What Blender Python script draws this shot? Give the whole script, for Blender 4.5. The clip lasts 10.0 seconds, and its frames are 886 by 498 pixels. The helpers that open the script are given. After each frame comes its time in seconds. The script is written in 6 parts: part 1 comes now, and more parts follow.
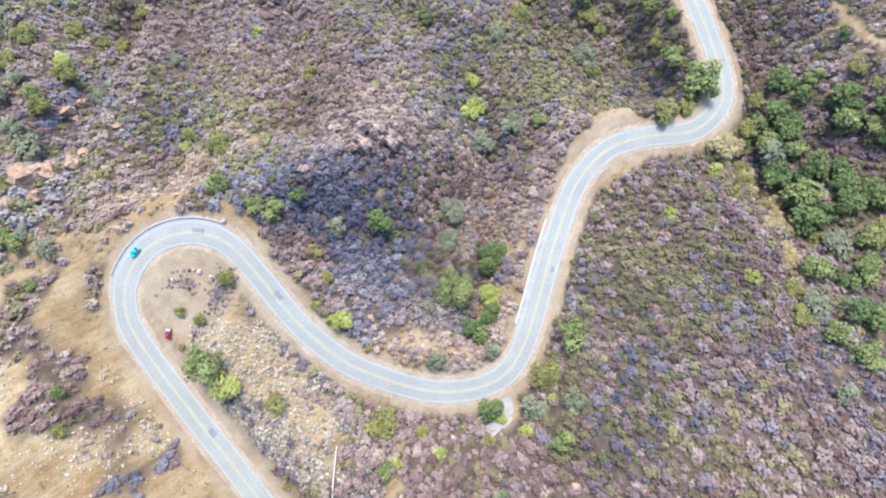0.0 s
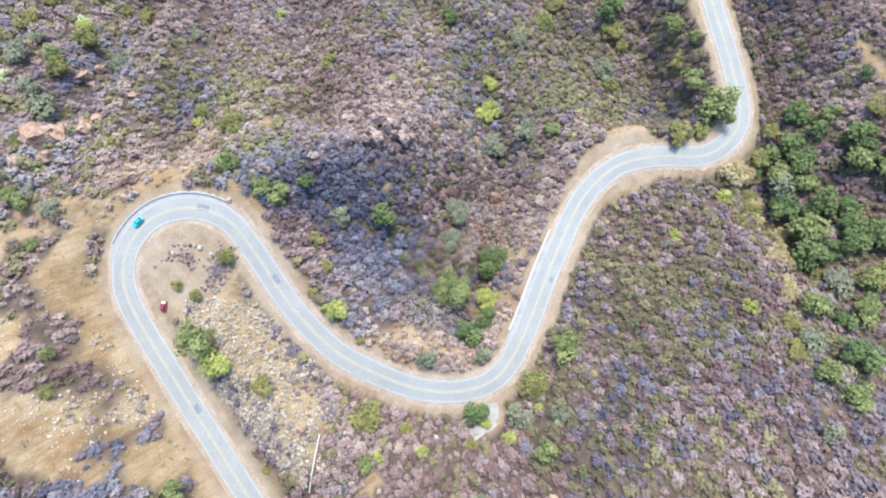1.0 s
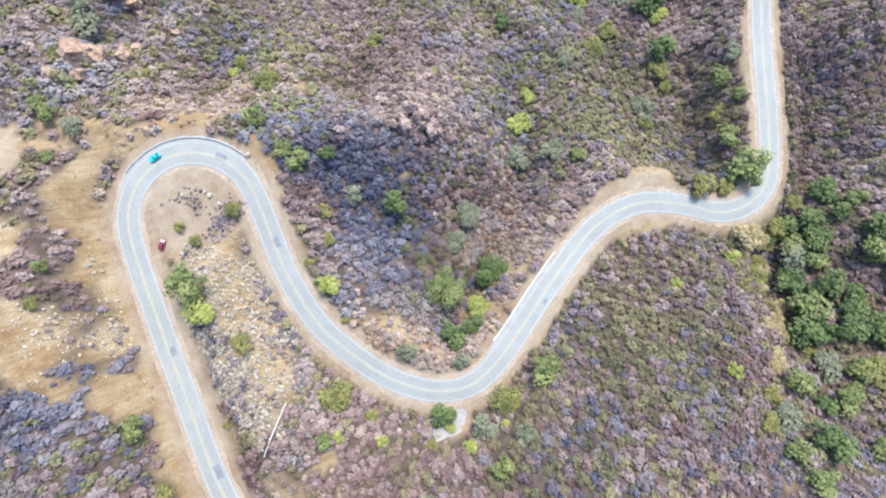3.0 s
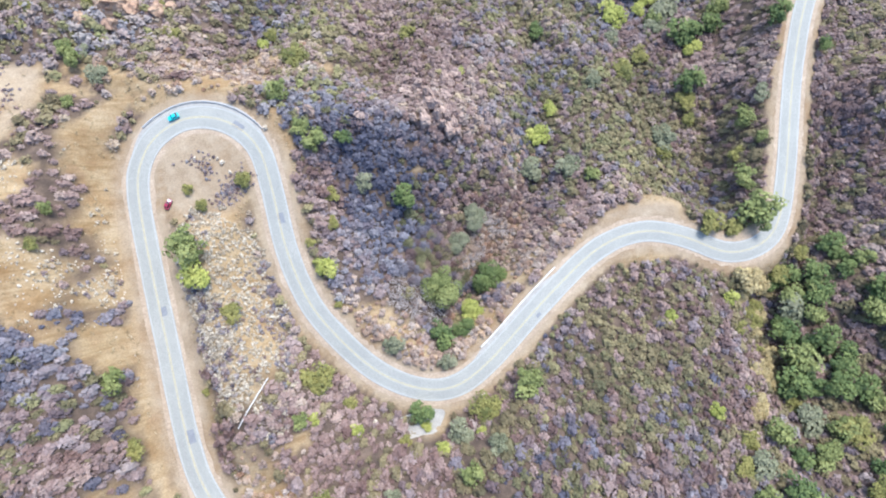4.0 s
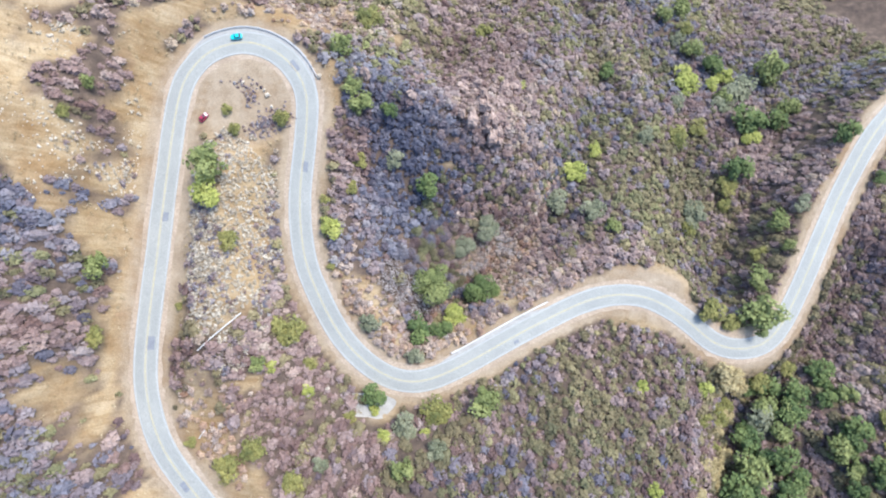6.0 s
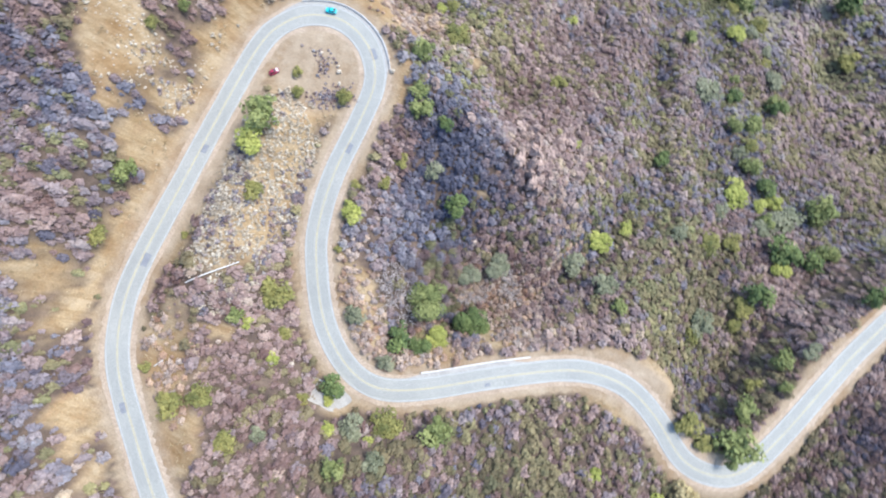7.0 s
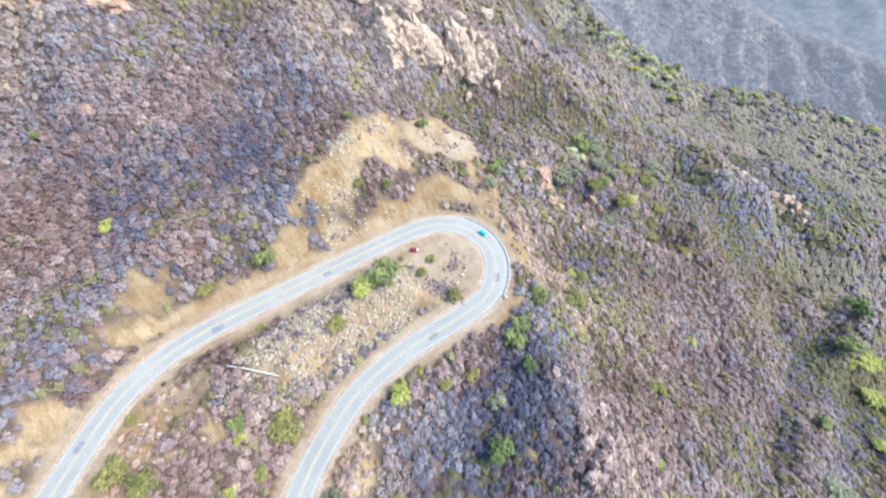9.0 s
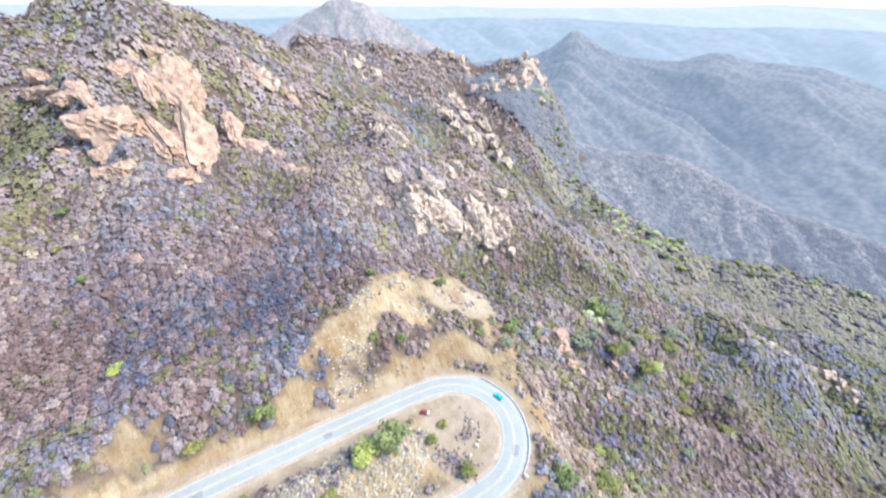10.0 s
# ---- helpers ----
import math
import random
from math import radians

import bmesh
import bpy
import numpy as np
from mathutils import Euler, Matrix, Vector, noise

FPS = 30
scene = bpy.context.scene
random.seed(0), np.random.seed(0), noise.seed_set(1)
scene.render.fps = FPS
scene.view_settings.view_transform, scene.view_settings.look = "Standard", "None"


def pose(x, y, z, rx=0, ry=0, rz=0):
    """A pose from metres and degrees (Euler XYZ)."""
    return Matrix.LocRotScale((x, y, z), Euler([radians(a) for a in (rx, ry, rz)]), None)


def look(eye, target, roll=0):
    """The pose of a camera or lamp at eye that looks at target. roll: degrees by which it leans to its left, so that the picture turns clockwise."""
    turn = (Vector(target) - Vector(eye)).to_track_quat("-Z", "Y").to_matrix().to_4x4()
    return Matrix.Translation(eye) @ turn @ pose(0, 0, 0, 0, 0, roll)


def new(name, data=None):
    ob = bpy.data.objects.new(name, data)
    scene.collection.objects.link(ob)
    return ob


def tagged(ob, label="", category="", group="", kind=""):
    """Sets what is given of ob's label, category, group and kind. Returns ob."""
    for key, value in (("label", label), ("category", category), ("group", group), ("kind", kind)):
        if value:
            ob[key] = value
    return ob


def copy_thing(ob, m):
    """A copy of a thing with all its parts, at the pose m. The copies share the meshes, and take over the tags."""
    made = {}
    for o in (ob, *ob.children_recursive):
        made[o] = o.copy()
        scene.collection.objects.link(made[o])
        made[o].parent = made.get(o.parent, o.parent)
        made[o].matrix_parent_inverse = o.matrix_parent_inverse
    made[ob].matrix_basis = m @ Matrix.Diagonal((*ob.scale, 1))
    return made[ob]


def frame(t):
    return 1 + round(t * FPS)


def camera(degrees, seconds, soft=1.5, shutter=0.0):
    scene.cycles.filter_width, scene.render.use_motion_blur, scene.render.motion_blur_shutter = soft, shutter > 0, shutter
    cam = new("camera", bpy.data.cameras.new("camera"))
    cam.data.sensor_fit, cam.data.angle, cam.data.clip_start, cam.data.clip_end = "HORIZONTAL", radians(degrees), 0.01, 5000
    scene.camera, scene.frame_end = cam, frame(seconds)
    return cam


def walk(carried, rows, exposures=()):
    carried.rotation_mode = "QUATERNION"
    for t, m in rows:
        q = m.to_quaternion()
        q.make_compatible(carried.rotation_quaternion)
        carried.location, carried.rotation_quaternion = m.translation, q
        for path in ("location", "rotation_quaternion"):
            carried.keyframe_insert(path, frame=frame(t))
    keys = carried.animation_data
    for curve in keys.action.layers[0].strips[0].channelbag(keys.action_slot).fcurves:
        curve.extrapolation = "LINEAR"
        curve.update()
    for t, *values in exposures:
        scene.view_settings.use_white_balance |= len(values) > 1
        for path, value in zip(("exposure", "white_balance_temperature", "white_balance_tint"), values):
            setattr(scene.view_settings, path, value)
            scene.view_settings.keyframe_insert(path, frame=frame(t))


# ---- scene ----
# Camera: a drone that hovers 130 m over the hairpin, turns about the plumb line and then tilts up.
EYE = (0.0, 0.0, 130.0)
TURNS = [
    (0, 2.33, 0.10, -38.92),
    (0.5, 2.33, 0.09, -36.29),
    (1, 2.30, 0.06, -33.34),
    (1.5, 2.29, 0.04, -30.30),
    (2, 2.26, 0.03, -27.65),
    (2.5, 2.20, 0.01, -24.67),
    (4, 2.04, -0.08, -12.84),
    (4.5, 2.00, -0.08, -8.73),
    (5, 1.95, -0.07, -4.45),
    (5.5, 1.86, -0.06, -0.00),
    (5.7, 1.77, -0.07, 2.23),
    (6.8, 3.24, -0.12, 21.11),
    (7, 4.76, 0.15, 26.02),
    (7.5, 10.00, 0.07, 37.35),
    (8, 17.05, 0.12, 47.22),
    (8.5, 25.41, 0.13, 54.42),
    (9, 35.48, 0.09, 57.81),
    (9.5, 46.53, -0.02, 59.68),
    (10, 58.03, -0.12, 61.11),
]
cam = camera(96.7, 10.0, soft=2.0, shutter=0.3)
walk(cam, [(t, pose(*EYE, rx, ry, rz)) for t, rx, ry, rz in TURNS],
     exposures=[(0, 1.63, 6440, 9), (5, 1.58, 6440, 9), (7, 1.56, 6480, 9), (8.5, 1.62, 6450, 8), (9, 1.71, 6420, 8), (10, 1.84, 6250, 7)])

# ---- world, sun, exposure ----
SUN_EL, SUN_AZ = 50.0, 36.0      # degrees; azimuth from +y towards +x
world = bpy.data.worlds.new("sky")
scene.world = world
world.use_nodes = True
wn = world.node_tree.nodes
sky = wn.new("ShaderNodeTexSky")
sky.sky_type, sky.sun_disc = "NISHITA", False
sky.sun_elevation, sky.sun_rotation = radians(SUN_EL), radians(SUN_AZ)
sky.air_density, sky.dust_density, sky.ozone_density = 1.0, 1.0, 2.0
world.node_tree.links.new(sky.outputs[0], wn["Background"].inputs[0])
wn["Background"].inputs[1].default_value = 0.135
sun_data = bpy.data.lights.new("sun", "SUN")
sun_data.energy, sun_data.angle, sun_data.color = 1.75, radians(20), (1.0, 0.94, 0.87)
sun = new("sun", sun_data)
az, el = radians(SUN_AZ), radians(SUN_EL)
sun.matrix_world = look((math.sin(az) * math.cos(el) * 500, math.cos(az) * math.cos(el) * 500, math.sin(el) * 500), (0, 0, 0))

# ---- materials ----


def material(name, rough=0.9):
    m = bpy.data.materials.new(name)
    m.use_nodes = True
    b = m.node_tree.nodes["Principled BSDF"]
    b.inputs["Roughness"].default_value = rough
    b.inputs["Specular IOR Level"].default_value = 0.2
    return m, m.node_tree.nodes, m.node_tree.links, b


def ramp(nodes, stops, mode="LINEAR"):
    r = nodes.new("ShaderNodeValToRGB")
    r.color_ramp.interpolation = mode
    e = r.color_ramp.elements
    while len(e) < len(stops):
        e.new(0.5)
    for k, (p, c) in zip(e, stops):
        k.position, k.color = p, (*c, 1)
    return r


def grain(nodes, links, scale, detail=4.0, rough=0.6):
    g = nodes.new("ShaderNodeNewGeometry")
    n = nodes.new("ShaderNodeTexNoise")
    n.inputs["Scale"].default_value, n.inputs["Detail"].default_value, n.inputs["Roughness"].default_value = scale, detail, rough
    links.new(g.outputs["Position"], n.inputs["Vector"])
    return n.outputs["Fac"]


def blend(nodes, links, kind, fac, a, b):
    m = nodes.new("ShaderNodeMix")
    m.data_type, m.blend_type = "RGBA", kind
    for s, v in ((m.inputs["Factor"], fac), (m.inputs["A"], a), (m.inputs["B"], b)):
        if isinstance(v, (int, float)):
            s.default_value = v
        elif isinstance(v, tuple):
            s.default_value = (*v, 1)
        else:
            links.new(v, s)
    return m.outputs["Result"]


def bumped(nodes, links, bsdf, height, strength, distance):
    b = nodes.new("ShaderNodeBump")
    b.inputs["Strength"].default_value, b.inputs["Distance"].default_value = strength, distance
    links.new(height, b.inputs["Height"])
    links.new(b.outputs[0], bsdf.inputs["Normal"])


def mottled(name, stops, scale, fine=None, rough=0.9, bump=0.0, distance=0.1):
    """A surface of several colours in patches, with a finer grain over them."""
    m, n, l, b = material(name, rough)
    r = ramp(n, stops)
    l.new(grain(n, l, scale), r.inputs[0])
    colour = r.outputs[0]
    fine = fine or scale * 7
    g = grain(n, l, fine, 3.0)
    v = ramp(n, [(0.3, (0.72, 0.72, 0.72)), (0.7, (1.2, 1.2, 1.2))])
    l.new(g, v.inputs[0])
    colour = blend(n, l, "MULTIPLY", 1.0, colour, v.outputs[0])
    l.new(colour, b.inputs["Base Color"])
    if bump:
        bumped(n, l, b, g, bump, distance)
    return m


def foliage(name, stops, warm=None, fine=2.2, vary=0.16):
    """Leaves: each bush takes its own tone from its attribute, each leaf clump a little more."""
    m, n, l, b = material(name, 0.8)
    a = n.new("ShaderNodeAttribute")
    a.attribute_name = "tone"
    r = ramp(n, stops)
    l.new(a.outputs["Fac"], r.inputs[0])
    c = r.outputs[0]
    if warm:
        h = n.new("ShaderNodeAttribute")
        h.attribute_name = "warmth"
        r2 = ramp(n, warm)
        l.new(a.outputs["Fac"], r2.inputs[0])
        c = blend(n, l, "MIX", h.outputs["Fac"], c, r2.outputs[0])
    v = ramp(n, [(0.25, (0.7, 0.7, 0.7)), (0.75, (1.3, 1.3, 1.3))])
    l.new(grain(n, l, fine, 3.0), v.inputs[0])
    g = n.new("ShaderNodeNewGeometry")
    w = ramp(n, [(0.0, (1 - vary,) * 3), (1.0, (1 + vary,) * 3)])
    l.new(g.outputs["Random Per Island"], w.inputs[0])
    c = blend(n, l, "MULTIPLY", 1.0, blend(n, l, "MULTIPLY", 1.0, c, v.outputs[0]), w.outputs[0])
    l.new(c, b.inputs["Base Color"])
    bumped(n, l, b, grain(n, l, 2.0 * fine, 2.0), 0.7, 0.25)
    return m


def ground_material():
    m, n, l, b = material("hillside_soil", 0.95)
    a = n.new("ShaderNodeAttribute")
    a.attribute_name = "bare"
    litter = ramp(n, [(0.3, (0.060, 0.046, 0.040)), (0.5, (0.105, 0.078, 0.062)), (0.7, (0.170, 0.125, 0.096))])
    l.new(grain(n, l, 0.25, 6.0), litter.inputs[0])
    soil = ramp(n, [(0.28, (0.262, 0.172, 0.100)), (0.42, (0.296, 0.216, 0.124)), (0.55, (0.334, 0.256, 0.158)), (0.72, (0.380, 0.312, 0.212))])
    l.new(grain(n, l, 0.12, 8.0, 0.65), soil.inputs[0])
    g = grain(n, l, 2.2, 4.0)
    v = ramp(n, [(0.3, (0.78, 0.78, 0.78)), (0.7, (1.15, 1.15, 1.15))])
    l.new(g, v.inputs[0])
    p = n.new("ShaderNodeAttribute")
    p.attribute_name = "packed"
    trodden = ramp(n, [(0.3, (0.27, 0.208, 0.142)), (0.5, (0.325, 0.258, 0.182)), (0.72, (0.37, 0.305, 0.225))])
    l.new(grain(n, l, 0.2, 7.0, 0.65), trodden.inputs[0])
    place = n.new("ShaderNodeNewGeometry")
    runs = n.new("ShaderNodeMapping")
    runs.inputs["Scale"].default_value = (0.09, 0.42, 0.09)
    rills = n.new("ShaderNodeTexNoise")
    rills.inputs["Scale"].default_value, rills.inputs["Detail"].default_value, rills.inputs["Distortion"].default_value = 1.0, 6.0, 1.6
    l.new(place.outputs["Position"], runs.inputs["Vector"])
    l.new(runs.outputs[0], rills.inputs["Vector"])
    streak = ramp(n, [(0.36, (0.84, 0.80, 0.74)), (0.52, (1.0, 1.0, 1.0)), (0.68, (1.10, 1.10, 1.10))])
    l.new(rills.outputs["Fac"], streak.inputs[0])
    loose = blend(n, l, "MULTIPLY", 1.0, soil.outputs[0], streak.outputs[0])
    open_ground = blend(n, l, "MIX", p.outputs["Fac"], loose, trodden.outputs[0])
    wash = ramp(n, [(0.34, (0.80, 0.70, 0.60)), (0.5, (1.0, 1.0, 1.0)), (0.66, (1.16, 1.17, 1.18))])
    l.new(grain(n, l, 0.055, 9.0, 0.7), wash.inputs[0])
    open_ground = blend(n, l, "MULTIPLY", 1.0, open_ground, wash.outputs[0])
    c = blend(n, l, "MIX", a.outputs["Fac"], litter.outputs[0], open_ground)
    l.new(blend(n, l, "MULTIPLY", 1.0, c, v.outputs[0]), b.inputs["Base Color"])
    bumped(n, l, b, g, 0.5, 0.3)
    return m


def plain(name, colour, rough=0.5, metal=0.0, fine=8.0, coat=0.0):
    m, n, l, b = material(name, rough)
    v = ramp(n, [(0.3, (0.88, 0.88, 0.88)), (0.7, (1.08, 1.08, 1.08))])
    l.new(grain(n, l, fine), v.inputs[0])
    l.new(blend(n, l, "MULTIPLY", 1.0, colour, v.outputs[0]), b.inputs["Base Color"])
    b.inputs["Metallic"].default_value = metal
    b.inputs["Coat Weight"].default_value = coat
    b.inputs["Specular IOR Level"].default_value = 0.5
    return m


def haze_glow_material(name, dark, pale, glow, clump=0.11):
    """Far hills with haze painted as emission; brush darkened in the folds and paled on the spurs in place of relief
    shading, clumps and bare patches.
    """
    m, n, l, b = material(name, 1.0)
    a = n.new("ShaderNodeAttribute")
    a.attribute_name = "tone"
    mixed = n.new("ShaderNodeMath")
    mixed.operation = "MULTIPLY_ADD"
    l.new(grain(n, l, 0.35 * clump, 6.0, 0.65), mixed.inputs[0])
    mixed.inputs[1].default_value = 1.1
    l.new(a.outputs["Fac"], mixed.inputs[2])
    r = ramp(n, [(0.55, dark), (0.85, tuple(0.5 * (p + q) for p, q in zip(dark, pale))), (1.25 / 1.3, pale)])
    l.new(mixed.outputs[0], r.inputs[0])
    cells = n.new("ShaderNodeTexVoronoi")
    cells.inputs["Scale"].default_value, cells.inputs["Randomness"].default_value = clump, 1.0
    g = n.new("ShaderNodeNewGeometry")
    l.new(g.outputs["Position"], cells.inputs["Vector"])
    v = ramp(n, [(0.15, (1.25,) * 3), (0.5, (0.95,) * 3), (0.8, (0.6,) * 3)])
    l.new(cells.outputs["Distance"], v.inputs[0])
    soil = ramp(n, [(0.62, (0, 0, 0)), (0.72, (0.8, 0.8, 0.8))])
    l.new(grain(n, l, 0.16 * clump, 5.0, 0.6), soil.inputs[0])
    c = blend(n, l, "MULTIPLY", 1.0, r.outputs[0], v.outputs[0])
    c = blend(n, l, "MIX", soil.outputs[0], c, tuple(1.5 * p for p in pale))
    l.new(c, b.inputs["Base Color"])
    # Emission stands in for haze; the hills themselves give off no light.
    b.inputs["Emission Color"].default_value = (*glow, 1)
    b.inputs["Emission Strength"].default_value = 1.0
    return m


GROUND = ground_material()
ASPHALT = mottled("sun_bleached_asphalt", [(0.3, (0.314, 0.324, 0.300)), (0.55, (0.345, 0.354, 0.327)), (0.75, (0.379, 0.385, 0.353))], 0.12, 5.0, 0.85, 0.15, 0.02)
LANE_WEAR = mottled("worn_asphalt", [(0.3, (0.288, 0.299, 0.281)), (0.55, (0.321, 0.331, 0.307)), (0.75, (0.353, 0.358, 0.331))], 0.10, 4.0, 0.85, 0.15, 0.02)
PATCHED = mottled("newer_asphalt_patch", [(0.3, (0.20, 0.215, 0.24)), (0.7, (0.25, 0.265, 0.285))], 0.8, 6.0, 0.85, 0.15, 0.02)
WHITE_LINE = mottled("worn_white_paint", [(0.3, (0.35, 0.37, 0.37)), (0.6, (0.44, 0.45, 0.45))], 0.8, 4.0, 0.7)
YELLOW_LINE = mottled("worn_yellow_paint", [(0.3, (0.40, 0.365, 0.26)), (0.6, (0.50, 0.435, 0.26))], 0.8, 4.0, 0.7)
DIRT = mottled("packed_roadside_dirt", [(0.25, (0.325, 0.255, 0.185)), (0.5, (0.395, 0.315, 0.235)), (0.75, (0.455, 0.375, 0.29))], 0.16, 1.8, 0.95, 0.3, 0.1)
GRAVEL = mottled("pale_grey_gravel", [(0.3, (0.315, 0.31, 0.29)), (0.7, (0.42, 0.41, 0.385))], 0.5, 6.0, 0.95, 0.4, 0.05)
ROCK = mottled("weathered_sandstone", [(0.25, (0.20, 0.135, 0.105)), (0.4, (0.33, 0.215, 0.155)), (0.55, (0.41, 0.285, 0.205)), (0.72, (0.48, 0.37, 0.275))], 0.25, 1.2, 0.95, 0.6, 0.4)
CREAM_ROCK = mottled("cream_rock", [(0.3, (0.31, 0.23, 0.175)), (0.5, (0.45, 0.35, 0.27)), (0.75, (0.55, 0.455, 0.365))], 0.3, 1.5, 0.95, 0.6, 0.4)
GREY_ROCK = mottled("weathered_grey_rock", [(0.25, (0.22, 0.165, 0.145)), (0.45, (0.33, 0.245, 0.21)), (0.6, (0.40, 0.305, 0.26)), (0.75, (0.46, 0.37, 0.32))], 0.3, 1.4, 0.95, 0.6, 0.4)
PALE_ROCK = mottled("pale_stone", [(0.3, (0.34, 0.29, 0.23)), (0.5, (0.47, 0.41, 0.33)), (0.75, (0.60, 0.55, 0.47))], 0.6, 3.0, 0.95, 0.4, 0.15)
GREY_BRUSH = foliage("grey_sage_leaves", [(0.0, (0.070, 0.075, 0.108)), (0.4, (0.145, 0.147, 0.186)), (0.75, (0.222, 0.220, 0.245)), (1.0, (0.305, 0.292, 0.292))],
                     [(0.0, (0.135, 0.086, 0.078)), (0.3, (0.215, 0.148, 0.134)), (0.6, (0.285, 0.212, 0.194)), (0.85, (0.345, 0.268, 0.228)), (1.0, (0.39, 0.315, 0.225))])
OLIVE_BRUSH = foliage("olive_chaparral_leaves", [(0.0, (0.080, 0.085, 0.050)), (0.4, (0.148, 0.150, 0.080)), (0.75, (0.205, 0.203, 0.104)), (1.0, (0.230, 0.245, 0.100))],
                      [(0.0, (0.105, 0.088, 0.055)), (0.4, (0.182, 0.155, 0.090)), (0.75, (0.240, 0.205, 0.115)), (1.0, (0.285, 0.252, 0.130))])
# Grey-green growth, its base colour paled to put valley haze into it.
HAZED_MEADOW = foliage("haze_paled_meadow_growth", [(0.0, (0.160, 0.142, 0.108)), (0.5, (0.222, 0.202, 0.148)), (1.0, (0.275, 0.252, 0.180))])
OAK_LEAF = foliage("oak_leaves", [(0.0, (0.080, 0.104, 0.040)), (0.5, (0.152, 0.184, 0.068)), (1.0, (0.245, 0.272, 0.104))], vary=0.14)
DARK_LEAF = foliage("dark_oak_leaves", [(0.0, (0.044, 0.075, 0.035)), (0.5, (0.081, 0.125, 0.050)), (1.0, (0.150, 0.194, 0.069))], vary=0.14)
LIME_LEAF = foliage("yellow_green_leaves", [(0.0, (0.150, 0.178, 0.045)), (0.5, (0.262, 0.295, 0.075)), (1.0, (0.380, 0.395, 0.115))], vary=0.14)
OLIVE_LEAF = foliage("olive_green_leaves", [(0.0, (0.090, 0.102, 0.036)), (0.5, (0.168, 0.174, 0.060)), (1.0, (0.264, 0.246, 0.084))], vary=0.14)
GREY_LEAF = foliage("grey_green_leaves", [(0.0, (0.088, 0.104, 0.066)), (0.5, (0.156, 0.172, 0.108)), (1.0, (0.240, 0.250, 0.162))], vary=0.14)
# Leaf green paled beyond its own colour, as haze over the valley.
HAZE_PALE_LEAF = foliage("haze_paled_green_leaves", [(0.0, (0.26, 0.29, 0.14)), (0.5, (0.38, 0.41, 0.21)), (1.0, (0.50, 0.52, 0.29))], vary=0.14)
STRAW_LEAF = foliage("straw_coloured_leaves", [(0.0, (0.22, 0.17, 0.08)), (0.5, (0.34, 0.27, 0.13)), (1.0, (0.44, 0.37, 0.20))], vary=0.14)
DRY_GRASS = foliage("dry_grass_tufts", [(0.0, (0.22, 0.165, 0.09)), (0.5, (0.33, 0.26, 0.155)), (1.0, (0.42, 0.35, 0.23))])
PALE_GRASS = foliage("pale_tussock_grass", [(0.0, (0.29, 0.25, 0.19)), (0.5, (0.40, 0.35, 0.275)), (1.0, (0.50, 0.455, 0.375))])
DEAD_TWIGS = foliage("dead_twigs", [(0.0, (0.20, 0.165, 0.15)), (0.5, (0.31, 0.26, 0.235)), (1.0, (0.42, 0.365, 0.33))], [(0.0, (0.23, 0.135, 0.09)), (0.5, (0.34, 0.225, 0.155)), (1.0, (0.45, 0.335, 0.24))])
BARK = mottled("grey_bark", [(0.3, (0.10, 0.075, 0.06)), (0.7, (0.24, 0.20, 0.17))], 2.0, 12.0, 0.95, 0.5, 0.03)
DEAD_WOOD = mottled("bleached_dead_wood", [(0.3, (0.29, 0.26, 0.25)), (0.7, (0.45, 0.415, 0.40))], 2.0, 12.0, 0.9)
STEEL = plain("galvanised_steel", (0.52, 0.53, 0.53), 0.5, 0.2)
WHITE_PAINT = mottled("chalky_white_paint", [(0.3, (0.50, 0.49, 0.47)), (0.5, (0.64, 0.64, 0.62)), (0.7, (0.74, 0.74, 0.73))], 1.1, 7.0, 0.7)
WOOD_POST = mottled("weathered_timber", [(0.3, (0.12, 0.09, 0.07)), (0.7, (0.22, 0.18, 0.15))], 3.0, 14.0, 0.9)
CYAN_PAINT = plain("bright_cyan_car_paint", (0.0, 0.52, 0.60), 0.5, 0.0, 8.0, 0.1)
RED_PAINT = plain("dark_red_car_paint", (0.30, 0.02, 0.06), 0.5, 0.0, 8.0, 0.1)
WHITE_CAR = plain("white_car_paint", (0.75, 0.75, 0.75), 0.3, 0.0, 8.0, 0.6)
CAR_GLASS = plain("dark_car_glass", (0.02, 0.025, 0.03), 0.08)
RUBBER = plain("tyre_rubber", (0.03, 0.03, 0.03), 0.8)
LAMP_GLASS = plain("lamp_lens", (0.7, 0.7, 0.68), 0.15)
TAIL_RED = plain("red_tail_lens", (0.35, 0.01, 0.01), 0.2)

# ---- plan: road line and heights ----
# Centre of the road in plan and height, from the upper straight round the hairpin and the bend to the lower road.
ROAD_PLAN = [
    (70, -165, 19), (30, -140, 15), (-18, -117, 11.5), (-46, -96, 9.3), (-62, -83, 7.8), (-79, -67, 6.5), (-87.7, -50.6, 5), (-90.6, -33.4, 3.8),
    (-92, -6.6, 2.2), (-93.4, 30.6, 0.5), (-92.6, 48.5, 0.1), (-89.2, 56.4, 0), (-83.8, 62.3, 0), (-72.4, 66.3, -0.3), (-60.4, 62.7, -0.8),
    (-52.1, 52.7, -1.4), (-50.5, 37.8, -2.2), (-50.6, 18, -3.5), (-48.3, 1.5, -4.7), (-43.8, -10.9, -5.5), (-31.8, -29.5, -7),
    (-18.3, -40.1, -8.2), (-5.2, -42.9, -9), (9.3, -36.7, -10), (33.6, -20.5, -12), (56.5, -7.5, -14), (74.5, -4.9, -15.3),
]
ROAD_PLAN += [(90, -10.4, -16.6), (104.8, -19.7, -17.7), (118, -20, -18.5), (127.5, -13.8, -19.3)]
